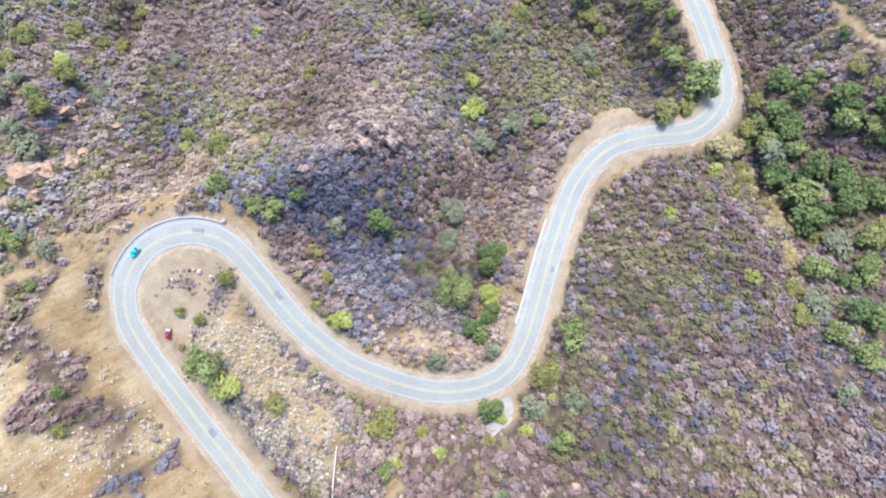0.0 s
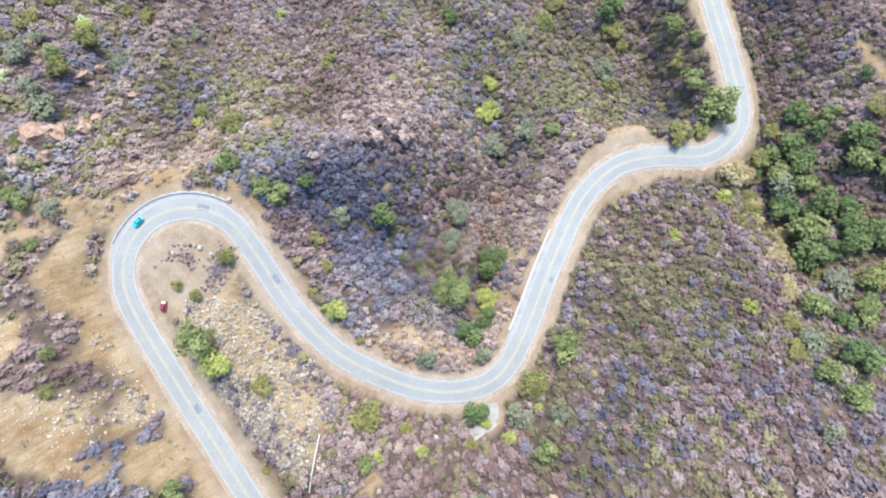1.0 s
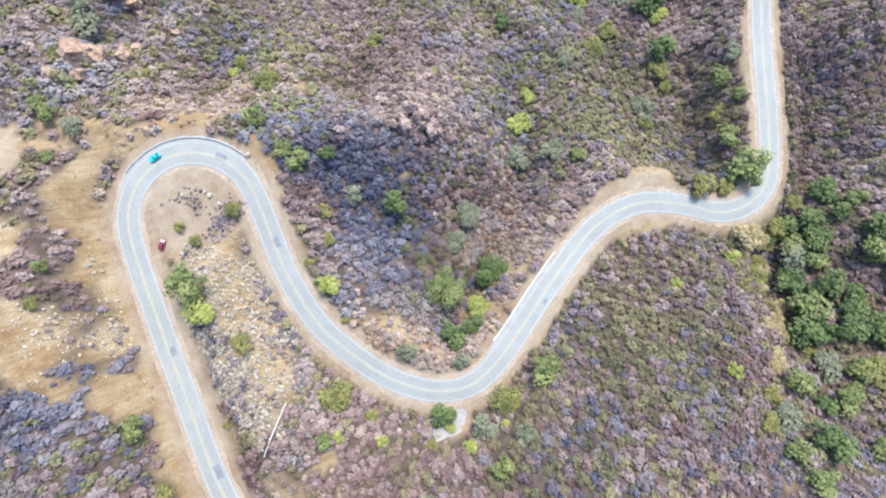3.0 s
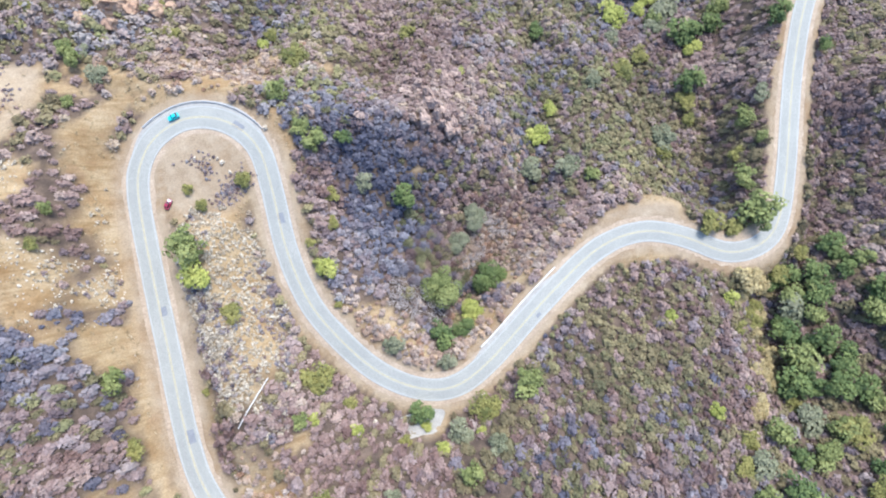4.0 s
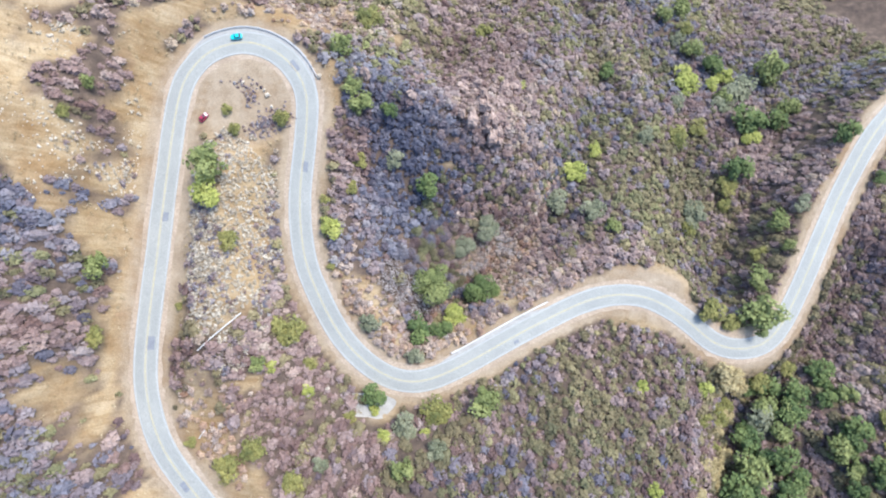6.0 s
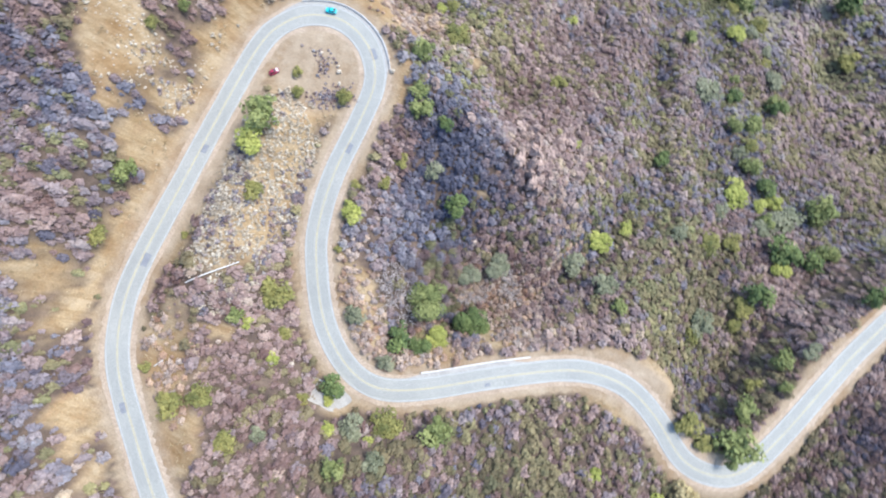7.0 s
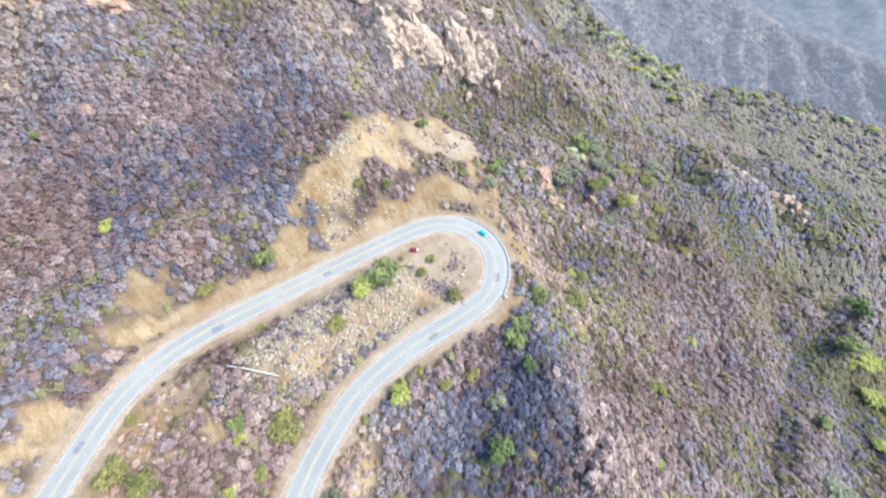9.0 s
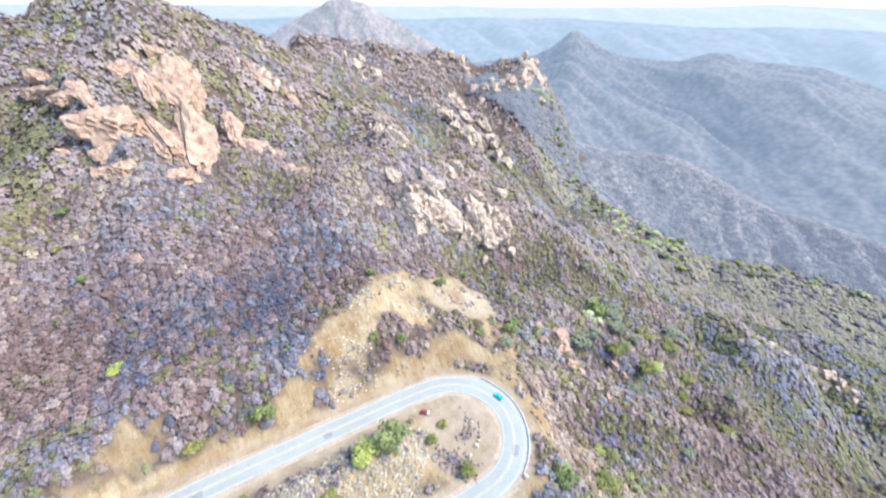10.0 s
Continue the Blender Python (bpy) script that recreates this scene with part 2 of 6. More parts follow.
EAST_ROAD = [(136.8, 4, -20.7), (145.4, 26, -22.2), (155.2, 48.8, -24), (169.9, 74.7, -26), (196, 100, -29), (240, 118, -34)]
HALF_ROAD = 3.55


def spline(points, step):
    """A smooth line through the points, at even steps."""
    p = np.array(points, float)
    p = np.vstack([2 * p[0] - p[1], p, 2 * p[-1] - p[-2]])
    out = []
    for a, b, c, d in zip(p[:-3], p[1:-2], p[2:-1], p[3:]):
        n = max(2, int(np.linalg.norm(c - b) / (step * 0.25)))
        t = (np.arange(n) / n)[:, None]
        out.append(0.5 * (2 * b + (c - a) * t + (2 * a - 5 * b + 4 * c - d) * t**2 + (3 * b - a - 3 * c + d) * t**3))
    q = np.vstack(out + [p[-2][None]])
    s = np.r_[0, np.cumsum(np.linalg.norm(np.diff(q[:, :2], axis=0), axis=1))]
    at = np.linspace(0, s[-1], int(s[-1] / step) + 1)
    q = np.stack([np.interp(at, s, q[:, k]) for k in range(q.shape[1])], 1)
    for _ in range(6):
        q[1:-1] = 0.25 * q[:-2] + 0.5 * q[1:-1] + 0.25 * q[2:]
    return q


ROAD = spline(ROAD_PLAN + EAST_ROAD, 1.5)


def hash2(i, j, seed):
    h = np.sin(i * 127.1 + j * 311.7 + seed * 74.7) * 43758.5453
    return h - np.floor(h)


def value_noise(x, y, seed=0):
    i, j = np.floor(x), np.floor(y)
    u, v = x - i, y - j
    u, v = u * u * (3 - 2 * u), v * v * (3 - 2 * v)
    a, b, c, d = hash2(i, j, seed), hash2(i + 1, j, seed), hash2(i, j + 1, seed), hash2(i + 1, j + 1, seed)
    return (a + (b - a) * u) * (1 - v) + (c + (d - c) * u) * v


def fbm(x, y, size, octaves=4, seed=0):
    """Soft noise from -1 to 1 whose largest features have the given size."""
    total, weight, out = 0.0, 1.0, 0.0
    for k in range(octaves):
        f = 2.0**k / size
        out = out + weight * (2 * value_noise(x * f + 17.3 * k, y * f - 9.1 * k, seed + k) - 1)
        total += weight
        weight *= 0.5
    return out / total


def along(x, y, line):
    """Distance of places to a line, and the line's height there."""
    best, height = np.full(np.shape(x), 1e9), np.zeros(np.shape(x))
    for (ax, ay, az_), (bx, by, bz) in zip(line[:-1], line[1:]):
        dx, dy = bx - ax, by - ay
        t = np.clip(((x - ax) * dx + (y - ay) * dy) / (dx * dx + dy * dy + 1e-9), 0, 1)
        d = np.hypot(x - ax - t * dx, y - ay - t * dy)
        near = d < best
        best = np.where(near, d, best)
        height = np.where(near, az_ + t * (bz - az_), height)
    return best, height


def step_up(v, a, b):
    t = np.clip((v - a) / (b - a), 0, 1)
    return t * t * (3 - 2 * t)


# Crests (x, y, z) with the fall of their flanks.
CRESTS = [
    (0.56, [(-520, -330, 60), (-400, -130, 112), (-380, -50, 132), (-425, 15, 108), (-492, 87, 90), (-560, 240, 70), (-570, 311, 60), (-540, 362, 42), (-500, 415, 52), (-481, 437, 10), (-443, 475, -70)]),
    (0.42, [(-377, -46, 128), (-250, -20, 78), (-150, 40, 27), (-126, 72, 7), (-92, 84, 1), (-45, 62, -3), (14, 55, -12), (62, 108, -42)]),
]
CRESTS += [
    (0.45, [(-377, -46, 128), (-300, -200, 110), (-160, -200, 70), (20, -130, 26), (58, -62, 1), (76, -22, -12)]),
    (0.42, [(20, -130, 26), (150, -190, 30), (190, -80, 4), (185, 20, -18), (230, 110, -34)]),
    (0.45, [(-75, 40, 0), (-76, 0, 1.5), (-72, -40, 2), (-45, -78, 4), (0, -105, 10)]),
]
CRESTS += [
    (0.36, [(-126, 72, 6), (-92, 180, -36), (-52, 255, -46), (-40, 285, -44), (-25, 320, -80), (10, 420, -150)]),
    (0.40, [(64, 4, -17), (80, 60, -33), (100, 125, -58)]),
    (0.40, [(-300, 50, 66), (-205, 100, 14), (-160, 215, -48), (-125, 330, -112)]),
    (0.40, [(-492, 87, 88), (-380, 240, 5), (-290, 330, -82), (-245, 400, -140)]),
]
VALLEY = -140.0
# Bearing (degrees from +y towards -x) and distance of the creek on the valley floor.
CREEK_LINE = [(-45, 680), (5, 616), (12, 580), (19, 536), (28, 512), (36, 511), (43, 550), (50, 600)]


def valley_reach(turn):
    return np.interp(turn, [c[0] for c in CREEK_LINE], [c[1] for c in CREEK_LINE])


# Gullies (x, y) with depth and half width.
GULLIES = [
    (6.5, 11, [(-6, -30), (8, -8), (21, 9), (36, 28), (55, 66), (60, 86), (51, 120), (40, 190), (20, 300)]),
    (5.5, 14, [(120, -26), (112, -60), (108, -95), (125, -150)]),
    (4.5, 20, [(112, -8), (98, 40), (92, 90), (80, 160), (60, 260)]),
    (7, 16, [(-60, 90), (-30, 140), (0, 210), (25, 310)]),
    (8, 18, [(-150, 110), (-120, 190), (-95, 280), (-70, 380)]),
]
GULLIES += [
    (9, 20, [(-260, 130), (-215, 220), (-185, 320), (-160, 430)]),
    (9, 22, [(-400, 180), (-340, 290), (-300, 380)]),
    (7, 14, [(-10, 80), (5, 130), (22, 200)]),
    (3.5, 15, [(-142, 146), (-123, 187), (-97, 214), (-69, 217), (-42, 230)]),
    (8, 15, [(-291, 339), (-207, 344), (-173, 414), (-115, 439), (-64, 472)]),
    (6, 11, [(-87, 128), (-64, 150), (-41, 172)]),
]


# The steep-sided spur above the valley floor.
SCARP = [(-159, 208, -40), (-133, 252, -60), (-110, 285, -73), (-88, 313, -90), (-69, 328, -93), (-51, 341, -90), (-35, 348, -90), (-1, 345, -92)]


def valley_side(x, y):
    """1 on the slope between the hairpin and the valley floor."""
    turn, far_off = np.degrees(np.arctan2(-x, y)), np.hypot(x, y)
    return step_up(turn, -30, -10) * (1 - step_up(turn, 40, 55)) * step_up(far_off, 110, 190) * (1 - step_up(far_off, 480, 560))


def down_ribs(x, y):
    """Small spurs that run straight down to the valley: 1 on their crests, below 0 between them."""
    wob = 14 * fbm(x, y, 80, 3, 43)
    return 1 - 2.6 * np.abs(fbm(0.87 * x - 0.49 * y + wob, 0.24 * (0.49 * x + 0.87 * y), 62, 4, 47))


def natural(x, y):
    """Height of the hillside without the road."""
    k = 7.0
    wob = 16 * fbm(x, y, 90, 3, 3)
    parts = [np.exp(VALLEY / k) * np.ones(np.shape(x))]
    for fall, line in CRESTS:
        roof = np.full(np.shape(x), -1e9)
        for a, b in zip(line[:-1], line[1:]):
            d, h = along(x + wob, y - wob, [a, b])
            roof = np.maximum(roof, h - fall * d)
        parts.append(np.exp(np.clip(roof / k, -60, 60)))
    z = k * np.log(sum(parts))
    for deep, wide, line in GULLIES:
        d, _ = along(x + 0.5 * wob, y - 0.5 * wob, [(a, b, 0) for a, b in line])
        z = z - 1.5 * deep * np.exp(-((d / wide) ** 2))
    near = step_up(np.hypot(x, y), 60, 300)
    ribs = 1 - 2.6 * np.abs(fbm(x + 0.6 * wob, y, 120, 4, 13))
    z = z + 7.5 * valley_side(x, y) * down_ribs(x, y)
    z = z + 1.5 * fbm(x, y, 60, 5, 11) + near * (4 * fbm(x, y, 60, 5, 11) + 21 * ribs - 8) + 0.5 * fbm(x, y, 6, 3, 5)
    # The valley opens beyond the near slope.
    turn = np.degrees(np.arctan2(-x, y))
    z = z - 48 * step_up(np.hypot(x, y), 225, 360) * step_up(turn, -25, 0) * (1 - step_up(turn, 42, 50)) * step_up(z, -150, -95)
    d, h = along(x + 0.3 * wob, y - 0.3 * wob, SCARP)
    top = h - 0.10 * np.clip(d - 10, 0, None) - 0.85 * np.clip(d - 26, 0, None) + 5.0 * fbm(x, y, 26, 4, 53)
    z = z + 6.0 * np.logaddexp(0, np.clip((top - z) / 6.0, -30, 30))
    beyond = np.hypot(x, y) - valley_reach(turn) - 110 * step_up(turn, 37, 47)
    z = z - 30 * step_up(beyond, 12, 50) * step_up(turn, -40, -20) * (1 - step_up(turn, 46, 52)) * step_up(z, -160, -130)
    return z


def ribs_at(x, y):
    """1 on the crests of the small spurs, below 0 in the folds between them."""
    wob = 16 * fbm(x, y, 90, 3, 3)
    broad, side = 1 - 2.6 * np.abs(fbm(x + 0.6 * wob, y, 120, 4, 13)), valley_side(x, y)
    return broad * (1 - 0.5 * side) + 0.8 * side * down_ribs(x, y)


def road_distance(x, y):
    """Distance to the road's centre and the road's height, in blocks to stay quick."""
    best, height = np.full(x.shape, 1e9), np.zeros(x.shape)
    sel = (np.abs(x) < 270) & (np.abs(y) < 200)
    px, py = x[sel], y[sel]
    b, h = np.full(px.shape, 1e9), np.zeros(px.shape)
    for s in range(0, len(px), 4000):
        d = np.hypot(px[s : s + 4000, None] - ROAD[None, :, 0], py[s : s + 4000, None] - ROAD[None, :, 1])
        w = np.exp(-np.clip(d - d.min(1, keepdims=True), 0, 40) / 2.5)
        b[s : s + 4000] = d.min(1)
        h[s : s + 4000] = (w * ROAD[None, :, 2]).sum(1) / w.sum(1)
    best[sel], height[sel] = b, h
    return best, height


# Open ground beside the road: (x, y, half length, half width, turn in degrees, height or None).
CLEARINGS = [
    (-72, 47, 17, 17, 0, -0.3), (-85, 8, 6, 32, 0, None), (-124, 81, 19, 11, 73, None), (76, 1.5, 16, 4.5, -3, -15.3),
    (-18, -53.5, 8, 3.2, 8, -6.5),
]


def clearing(x, y, c, grow=0.0):
    cx, cy, a, b, turn, _ = c
    s, q = math.sin(radians(turn)), math.cos(radians(turn))
    u, v = (x - cx) * q + (y - cy) * s, -(x - cx) * s + (y - cy) * q
    return np.sqrt((u / (a + grow)) ** 2 + (v / (b + grow)) ** 2)


def ground_height(x, y, sink=0.12):
    x, y = np.asarray(x, float), np.asarray(y, float)
    z = natural(x, y)
    for c in CLEARINGS:
        if c[5] is not None:
            w = 1 - step_up(clearing(x, y, c), 0.8, 1.35)
            z = z + w * (c[5] - z)
    d, h = road_distance(x, y)
    reach = 7.0 + 1.5 * fbm(x, y, 25, 2, 8)
    w = 1 - step_up(d, reach, reach + 15)
    return z + w * (h - sink * (1 - step_up(d, 4.2, 6.0)) - z)


# Bare, tan ground: cut banks, pull-outs and slides (x, y, half length, half width, turn).
BARE = [
    (-124, 33, 36, 8.0, 119), (-121, 51, 9, 7, 60), (-105, -2, 11, 4.5, 100), (-103, 45, 27, 6, 95), (-98, 70, 12, 5, 45), (-100, -12, 42, 3.4, 90), (-100, -38, 24, 3.0, 95), (-72, 47, 19, 19, 0), (-85, 5, 6, 42, 0), (-70, 5, 11, 34, 8),
]
BARE += [
    (-127, 80, 15, 11, 35), (76, 1.5, 18, 6, -3), (77, -13, 17, 5, -5), (-18, -53.5, 8, 3.5, 8), (-28, -22, 7, 14, 32), (-45, 50, 5, 14, 0),
    (-68, -58, 9, 16, 20), (8, -26, 16, 4, 35), (-68, 76, 24, 5, 5), (-57, -75, 16, 9, -30), (28, -9, 14, 4, 32),
]
BARE += [
    (-112, 85, 16, 2.2, -25), (172, -32, 3, 24, -14), (-46, 30, 5, 26, 3), (115, -27, 12, 5, 10), (-124, 81, 19, 11, 73), (-119, 89, 13, 3.6, 21), (-93, 84, 22, 3.6, -24), (-104, 15, 8, 7, 60), (-25, -19.5, 22, 7, -45), (22, 6, 16, 6, 20), (-42, 322, 26, 5, 12),
]

# Thin brush with soil between: the same, and a weight.
PATCHY = [
    (-60, -55, 18, 30, 15, 0.28), (-60, 86, 34, 9, -8, 0.95), (22, 6, 20, 12, 25, 0.8), (-26, -18, 26, 10, -45, 0.6), (-104, -55, 12, 26, 15, 0.42),
    (-108, 84, 16, 8, 0, 0.6), (-42, 281, 26, 14, 60, 0.6), (110, -30, 14, 10, 0, 0.4), (-90, 160, 40, 16, 60, 0.35), (-80, -86, 26, 9, -42, 0.85), (20, 8, 6, 14, 15, 0.8), (38, 28, 5, 11, -25, 0.7), (40, 2, 10, 6, 30, 0.7),
]


def bareness(x, y):
    """1 on open soil, 0 under closed brush, with ragged edges."""
    x, y = np.asarray(x, float), np.asarray(y, float)
    n = fbm(x, y, 12, 4, 21)
    m = fbm(x, y, 4, 3, 27)
    d, _ = road_distance(x, y)
    out = 1 - step_up(d + 3.2 * n + 1.2 * m, 6.0, 8.6)
    for b in BARE:
        out = np.maximum(out, 1 - step_up(clearing(x, y, (*b, None)) + 0.55 * n + 0.3 * m, 0.72, 1.12))
    thin = np.zeros(np.shape(x))
    for z in PATCHY:
        thin = np.maximum(thin, z[5] * np.exp(-clearing(x, y, z) ** 2))
    out = np.maximum(out, step_up(fbm(x, y, 9, 4, 29) + 1.1 * thin, 0.62, 0.95))
    out = np.maximum(out, 1 - step_up(d, 7.6, 8.6))
    return np.maximum(out, 1 - step_up(clearing(x, y, CLEARINGS[0]), 1.0, 1.12))


def packed(x, y):
    """1 on trodden, greyer dirt: the flat inside the hairpin, pull-outs and the verge."""
    d, _ = road_distance(np.asarray(x, float), np.asarray(y, float))
    out = 1 - step_up(d, 6.0, 10.0)
    for c in CLEARINGS:
        out = np.maximum(out, 1 - step_up(clearing(x, y, c), 0.7, 1.15))
    return out


def hollows(x, y):
    """1 along the bottom of the gullies, 0 away from them."""
    out = np.zeros(np.shape(x))
    for _, wide, line in GULLIES:
        d, _ = along(x, y, [(a, b, 0) for a, b in line])
        out = np.maximum(out, np.exp(-((d / (0.8 * wide)) ** 2)))
    return out


# ---- building helpers ----


def raw_mesh(name, verts, faces, mat, smooth=False):
    """A mesh from numpy arrays: verts (n, 3), faces (m, 3 or 4)."""
    me = bpy.data.meshes.new(name)
    verts, faces = np.asarray(verts, np.float32), np.asarray(faces, np.int32)
    k = faces.shape[1]
    me.vertices.add(len(verts))
    me.vertices.foreach_set("co", verts.ravel())
    me.loops.add(faces.size)
    me.loops.foreach_set("vertex_index", faces.ravel())
    me.polygons.add(len(faces))
    me.polygons.foreach_set("loop_start", np.arange(0, faces.size, k, dtype=np.int32))
    me.polygons.foreach_set("use_smooth", np.full(len(faces), smooth))
    me.update(calc_edges=True)
    me.materials.append(mat)
    return me


def attribute(me, name, values):
    a = me.attributes.new(name, "FLOAT", "POINT")
    a.data.foreach_set("value", np.asarray(values, np.float32))


def part(name, bm, mat, parent=None, label=""):
    me = bpy.data.meshes.new(name)
    bm.to_mesh(me)
    bm.free()
    me.materials.append(mat)
    ob = new(name, me)
    ob.parent = parent
    if label:
        ob["label"] = label
    return ob


def box(bm, x, y, z, sx, sy, sz, turn=0.0, bevel=0.0):
    m = pose(x, y, z, 0, 0, turn) @ Matrix.Diagonal((sx, sy, sz, 1))
    got = bmesh.ops.create_cube(bm, size=1.0, matrix=m)
    if bevel:
        edges = list({e for v in got["verts"] for e in v.link_edges})
        bmesh.ops.bevel(bm, geom=edges, offset=bevel, segments=2, affect="EDGES")
    return bm


# ---- ground ----


def axis(inner, outer, step, grow):
    a = [0.0]
    while a[-1] < outer:
        a.append(a[-1] + (step if a[-1] < inner else step + (a[-1] - inner) * grow))
    return np.array([-v for v in a[:0:-1]] + a)


gx, gy = axis(185, 4600, 1.8, 0.06), axis(185, 4600, 1.8, 0.06)
X, Y = np.meshgrid(gx, gy)
Z = ground_height(X.ravel(), Y.ravel())
nx, ny = len(gx), len(gy)
idx = np.arange(nx * ny).reshape(ny, nx)
faces = np.stack([idx[:-1, :-1], idx[:-1, 1:], idx[1:, 1:], idx[1:, :-1]], -1).reshape(-1, 4)
ground_mesh = raw_mesh("ground", np.stack([X.ravel(), Y.ravel(), Z], 1), faces, GROUND, True)
attribute(ground_mesh, "bare", bareness(X.ravel(), Y.ravel()))
attribute(ground_mesh, "packed", packed(X.ravel(), Y.ravel()))
ground = tagged(new("ground", ground_mesh), "steep dry hillside of brown soil and tan cut banks", "hillside", kind="structure")

# ---- road ----
tangent = np.gradient(ROAD[:, :2], axis=0)
tangent /= np.linalg.norm(tangent, axis=1, keepdims=True)
SIDE = np.stack([tangent[:, 1], -tangent[:, 0]], 1)      # to the right of the way down


def ribbon(name, lo, hi, lift, mat, cross=2, crown=0.0, thick=0.0, first=0, last=None, wobble=0.0, taper=0):
    """A strip along the road between two distances from its centre, its edges folded down."""
    q, s = ROAD[first:last], SIDE[first:last]
    w = np.linspace(lo, hi, cross)
    rows = []
    n = np.arange(len(q)) * 1.5
    for k, off in enumerate(w):
        o = off + (wobble * fbm(n, n * 0 + k * 50.0 + lo, 9, 3, 31) if wobble and k in (0, cross - 1) else 0.0)
        o = o * np.ones(len(q))
        if taper:
            o = hi + (o - hi) * step_up(np.minimum(np.arange(len(q)), np.arange(len(q))[::-1]), 0, taper)
        z = q[:, 2] + lift + crown * (1 - (o / HALF_ROAD) ** 2)
        if k == 0 and thick:
            rows.append(np.stack([q[:, 0] + s[:, 0] * (o - 0.05), q[:, 1] + s[:, 1] * (o - 0.05), z - thick], 1))
        rows.append(np.stack([q[:, 0] + s[:, 0] * o, q[:, 1] + s[:, 1] * o, z], 1))
        if k == cross - 1 and thick:
            rows.append(np.stack([q[:, 0] + s[:, 0] * (o + 0.05), q[:, 1] + s[:, 1] * (o + 0.05), z - thick], 1))
    v = np.stack(rows, 1)
    a, b = v.shape[:2]
    i = np.arange(a * b).reshape(a, b)
    f = np.stack([i[:-1, :-1], i[:-1, 1:], i[1:, 1:], i[1:, :-1]], -1).reshape(-1, 4)
    return raw_mesh(name, v.reshape(-1, 3), f, mat)


road = tagged(new("road", ribbon("road", -HALF_ROAD - 0.35, HALF_ROAD + 0.35, 0.06, ASPHALT, 7, 0.05, 0.3, wobble=0.25)), "pale sun-bleached two-lane asphalt road winding across the hillside", "road", kind="structure")
shoulder = tagged(new("road_shoulder", ribbon("road_shoulder", -6.0, 6.0, -0.04, DIRT, 9, 0.0, 0.4, wobble=1.2)), "packed tan dirt shoulder along the asphalt road", "shoulder", kind="structure")
for side in (-1, 1):
    o = new("edge_line", ribbon("edge_line", side * HALF_ROAD - 0.12, side * HALF_ROAD + 0.12, 0.072, WHITE_LINE, 2, 0.05))
    o.parent = road
    o = new("centre_line", ribbon("centre_line", side * 0.17 - 0.09, side * 0.17 + 0.09, 0.072, YELLOW_LINE, 2, 0.05))
    o.parent = road

    o = new("worn_lane", ribbon("worn_lane", side * 1.85 - 1.15, side * 1.85 + 1.15, 0.066, LANE_WEAR, 3, 0.05, 0.0, wobble=0.35))
    o.parent = road
    o["label"] = "slightly darker worn wheel lane"


def stretch_of_road(a, b):
    i = int(np.argmin(np.hypot(ROAD[:, 0] - a[0], ROAD[:, 1] - a[1])))
    j = int(np.argmin(np.hypot(ROAD[:, 0] - b[0], ROAD[:, 1] - b[1])))
    return i, j


# Grey paved strips between the edge line and the rails.
for a, b in (((-90, 54), (-51, 48)), ((2, -40), (44, -13))):
    i, j = stretch_of_road(a, b)
    o = new("paved_shoulder", ribbon("paved_shoulder", -5.6, -3.7, 0.03, GRAVEL, 4, 0.0, 0.0, i, j, 0.4, 9))
    o.parent = road
    o["label"] = "grey paved strip beside the road"

# ---- brush ----
rng = np.random.default_rng(5)


def bush_shape(leaves, seed, lumps=6, spread=0.19, leaf=0.098, up=0.35, core=False):
    """A unit bush: a dome of small leafy sprays over several rounded lumps."""
    r = np.random.default_rng(seed)
    a = r.uniform(0, 2 * np.pi) + 2 * np.pi * np.arange(lumps) / (lumps - 1)
    q = spread * r.uniform(0.8, 1.35, lumps)
    centres = np.stack([np.cos(a) * q, np.sin(a) * q, r.uniform(0.12, 0.26, lumps)], 1)
    centres[0] = (r.normal(0, 0.04), r.normal(0, 0.04), 0.38)
    v, f = [], []
    if core:
        # A low, jagged heap of twigs closes the bush under its outer sprays.
        v.append(np.array([*r.normal(0, 0.07, 2), 0.40 + r.normal(0, 0.04)]))
        for ring, (h, q) in enumerate(((0.26, 0.25), (-0.03, 0.36))):
            for k in range(6):
                a = 2 * np.pi * (k + 0.5 * ring) / 6 + r.normal(0, 0.15)
                w = q * r.uniform(0.65, 1.25)
                v.append(np.array([w * np.cos(a), w * np.sin(a), h + r.normal(0, 0.06) * (ring < 1)]))
        f += [(0, 1 + k, 1 + (k + 1) % 6) for k in range(6)]
        for k in range(6):
            f += [(1 + k, 7 + k, 1 + (k + 1) % 6), (1 + (k + 1) % 6, 7 + k, 7 + (k + 1) % 6)]
    for k in range(leaves):
        c = centres[k % lumps]
        d = r.normal(size=3)
        d[:2] += 1.6 * c[:2]
        d[2] = abs(d[2]) + 0.15
        d /= np.linalg.norm(d)
        p = c + d * r.uniform(0.19, 0.27)
        n = d + r.normal(0, 0.28, 3) + [0, 0, up]
        n /= np.linalg.norm(n)
        a = np.cross(n, r.normal(size=3))
        a /= np.linalg.norm(a)
        b = np.cross(n, a)
        s = r.uniform(0.65, 1.45) * leaf
        base = len(v)
        v += [p - a * s - b * s * 0.7, p + a * s - b * s * 0.6 - n * s * 0.2, p + b * s * 1.15 - n * s * 0.1]
        f += [(base, base + 1, base + 2)]
    return np.array(v), np.array(f)


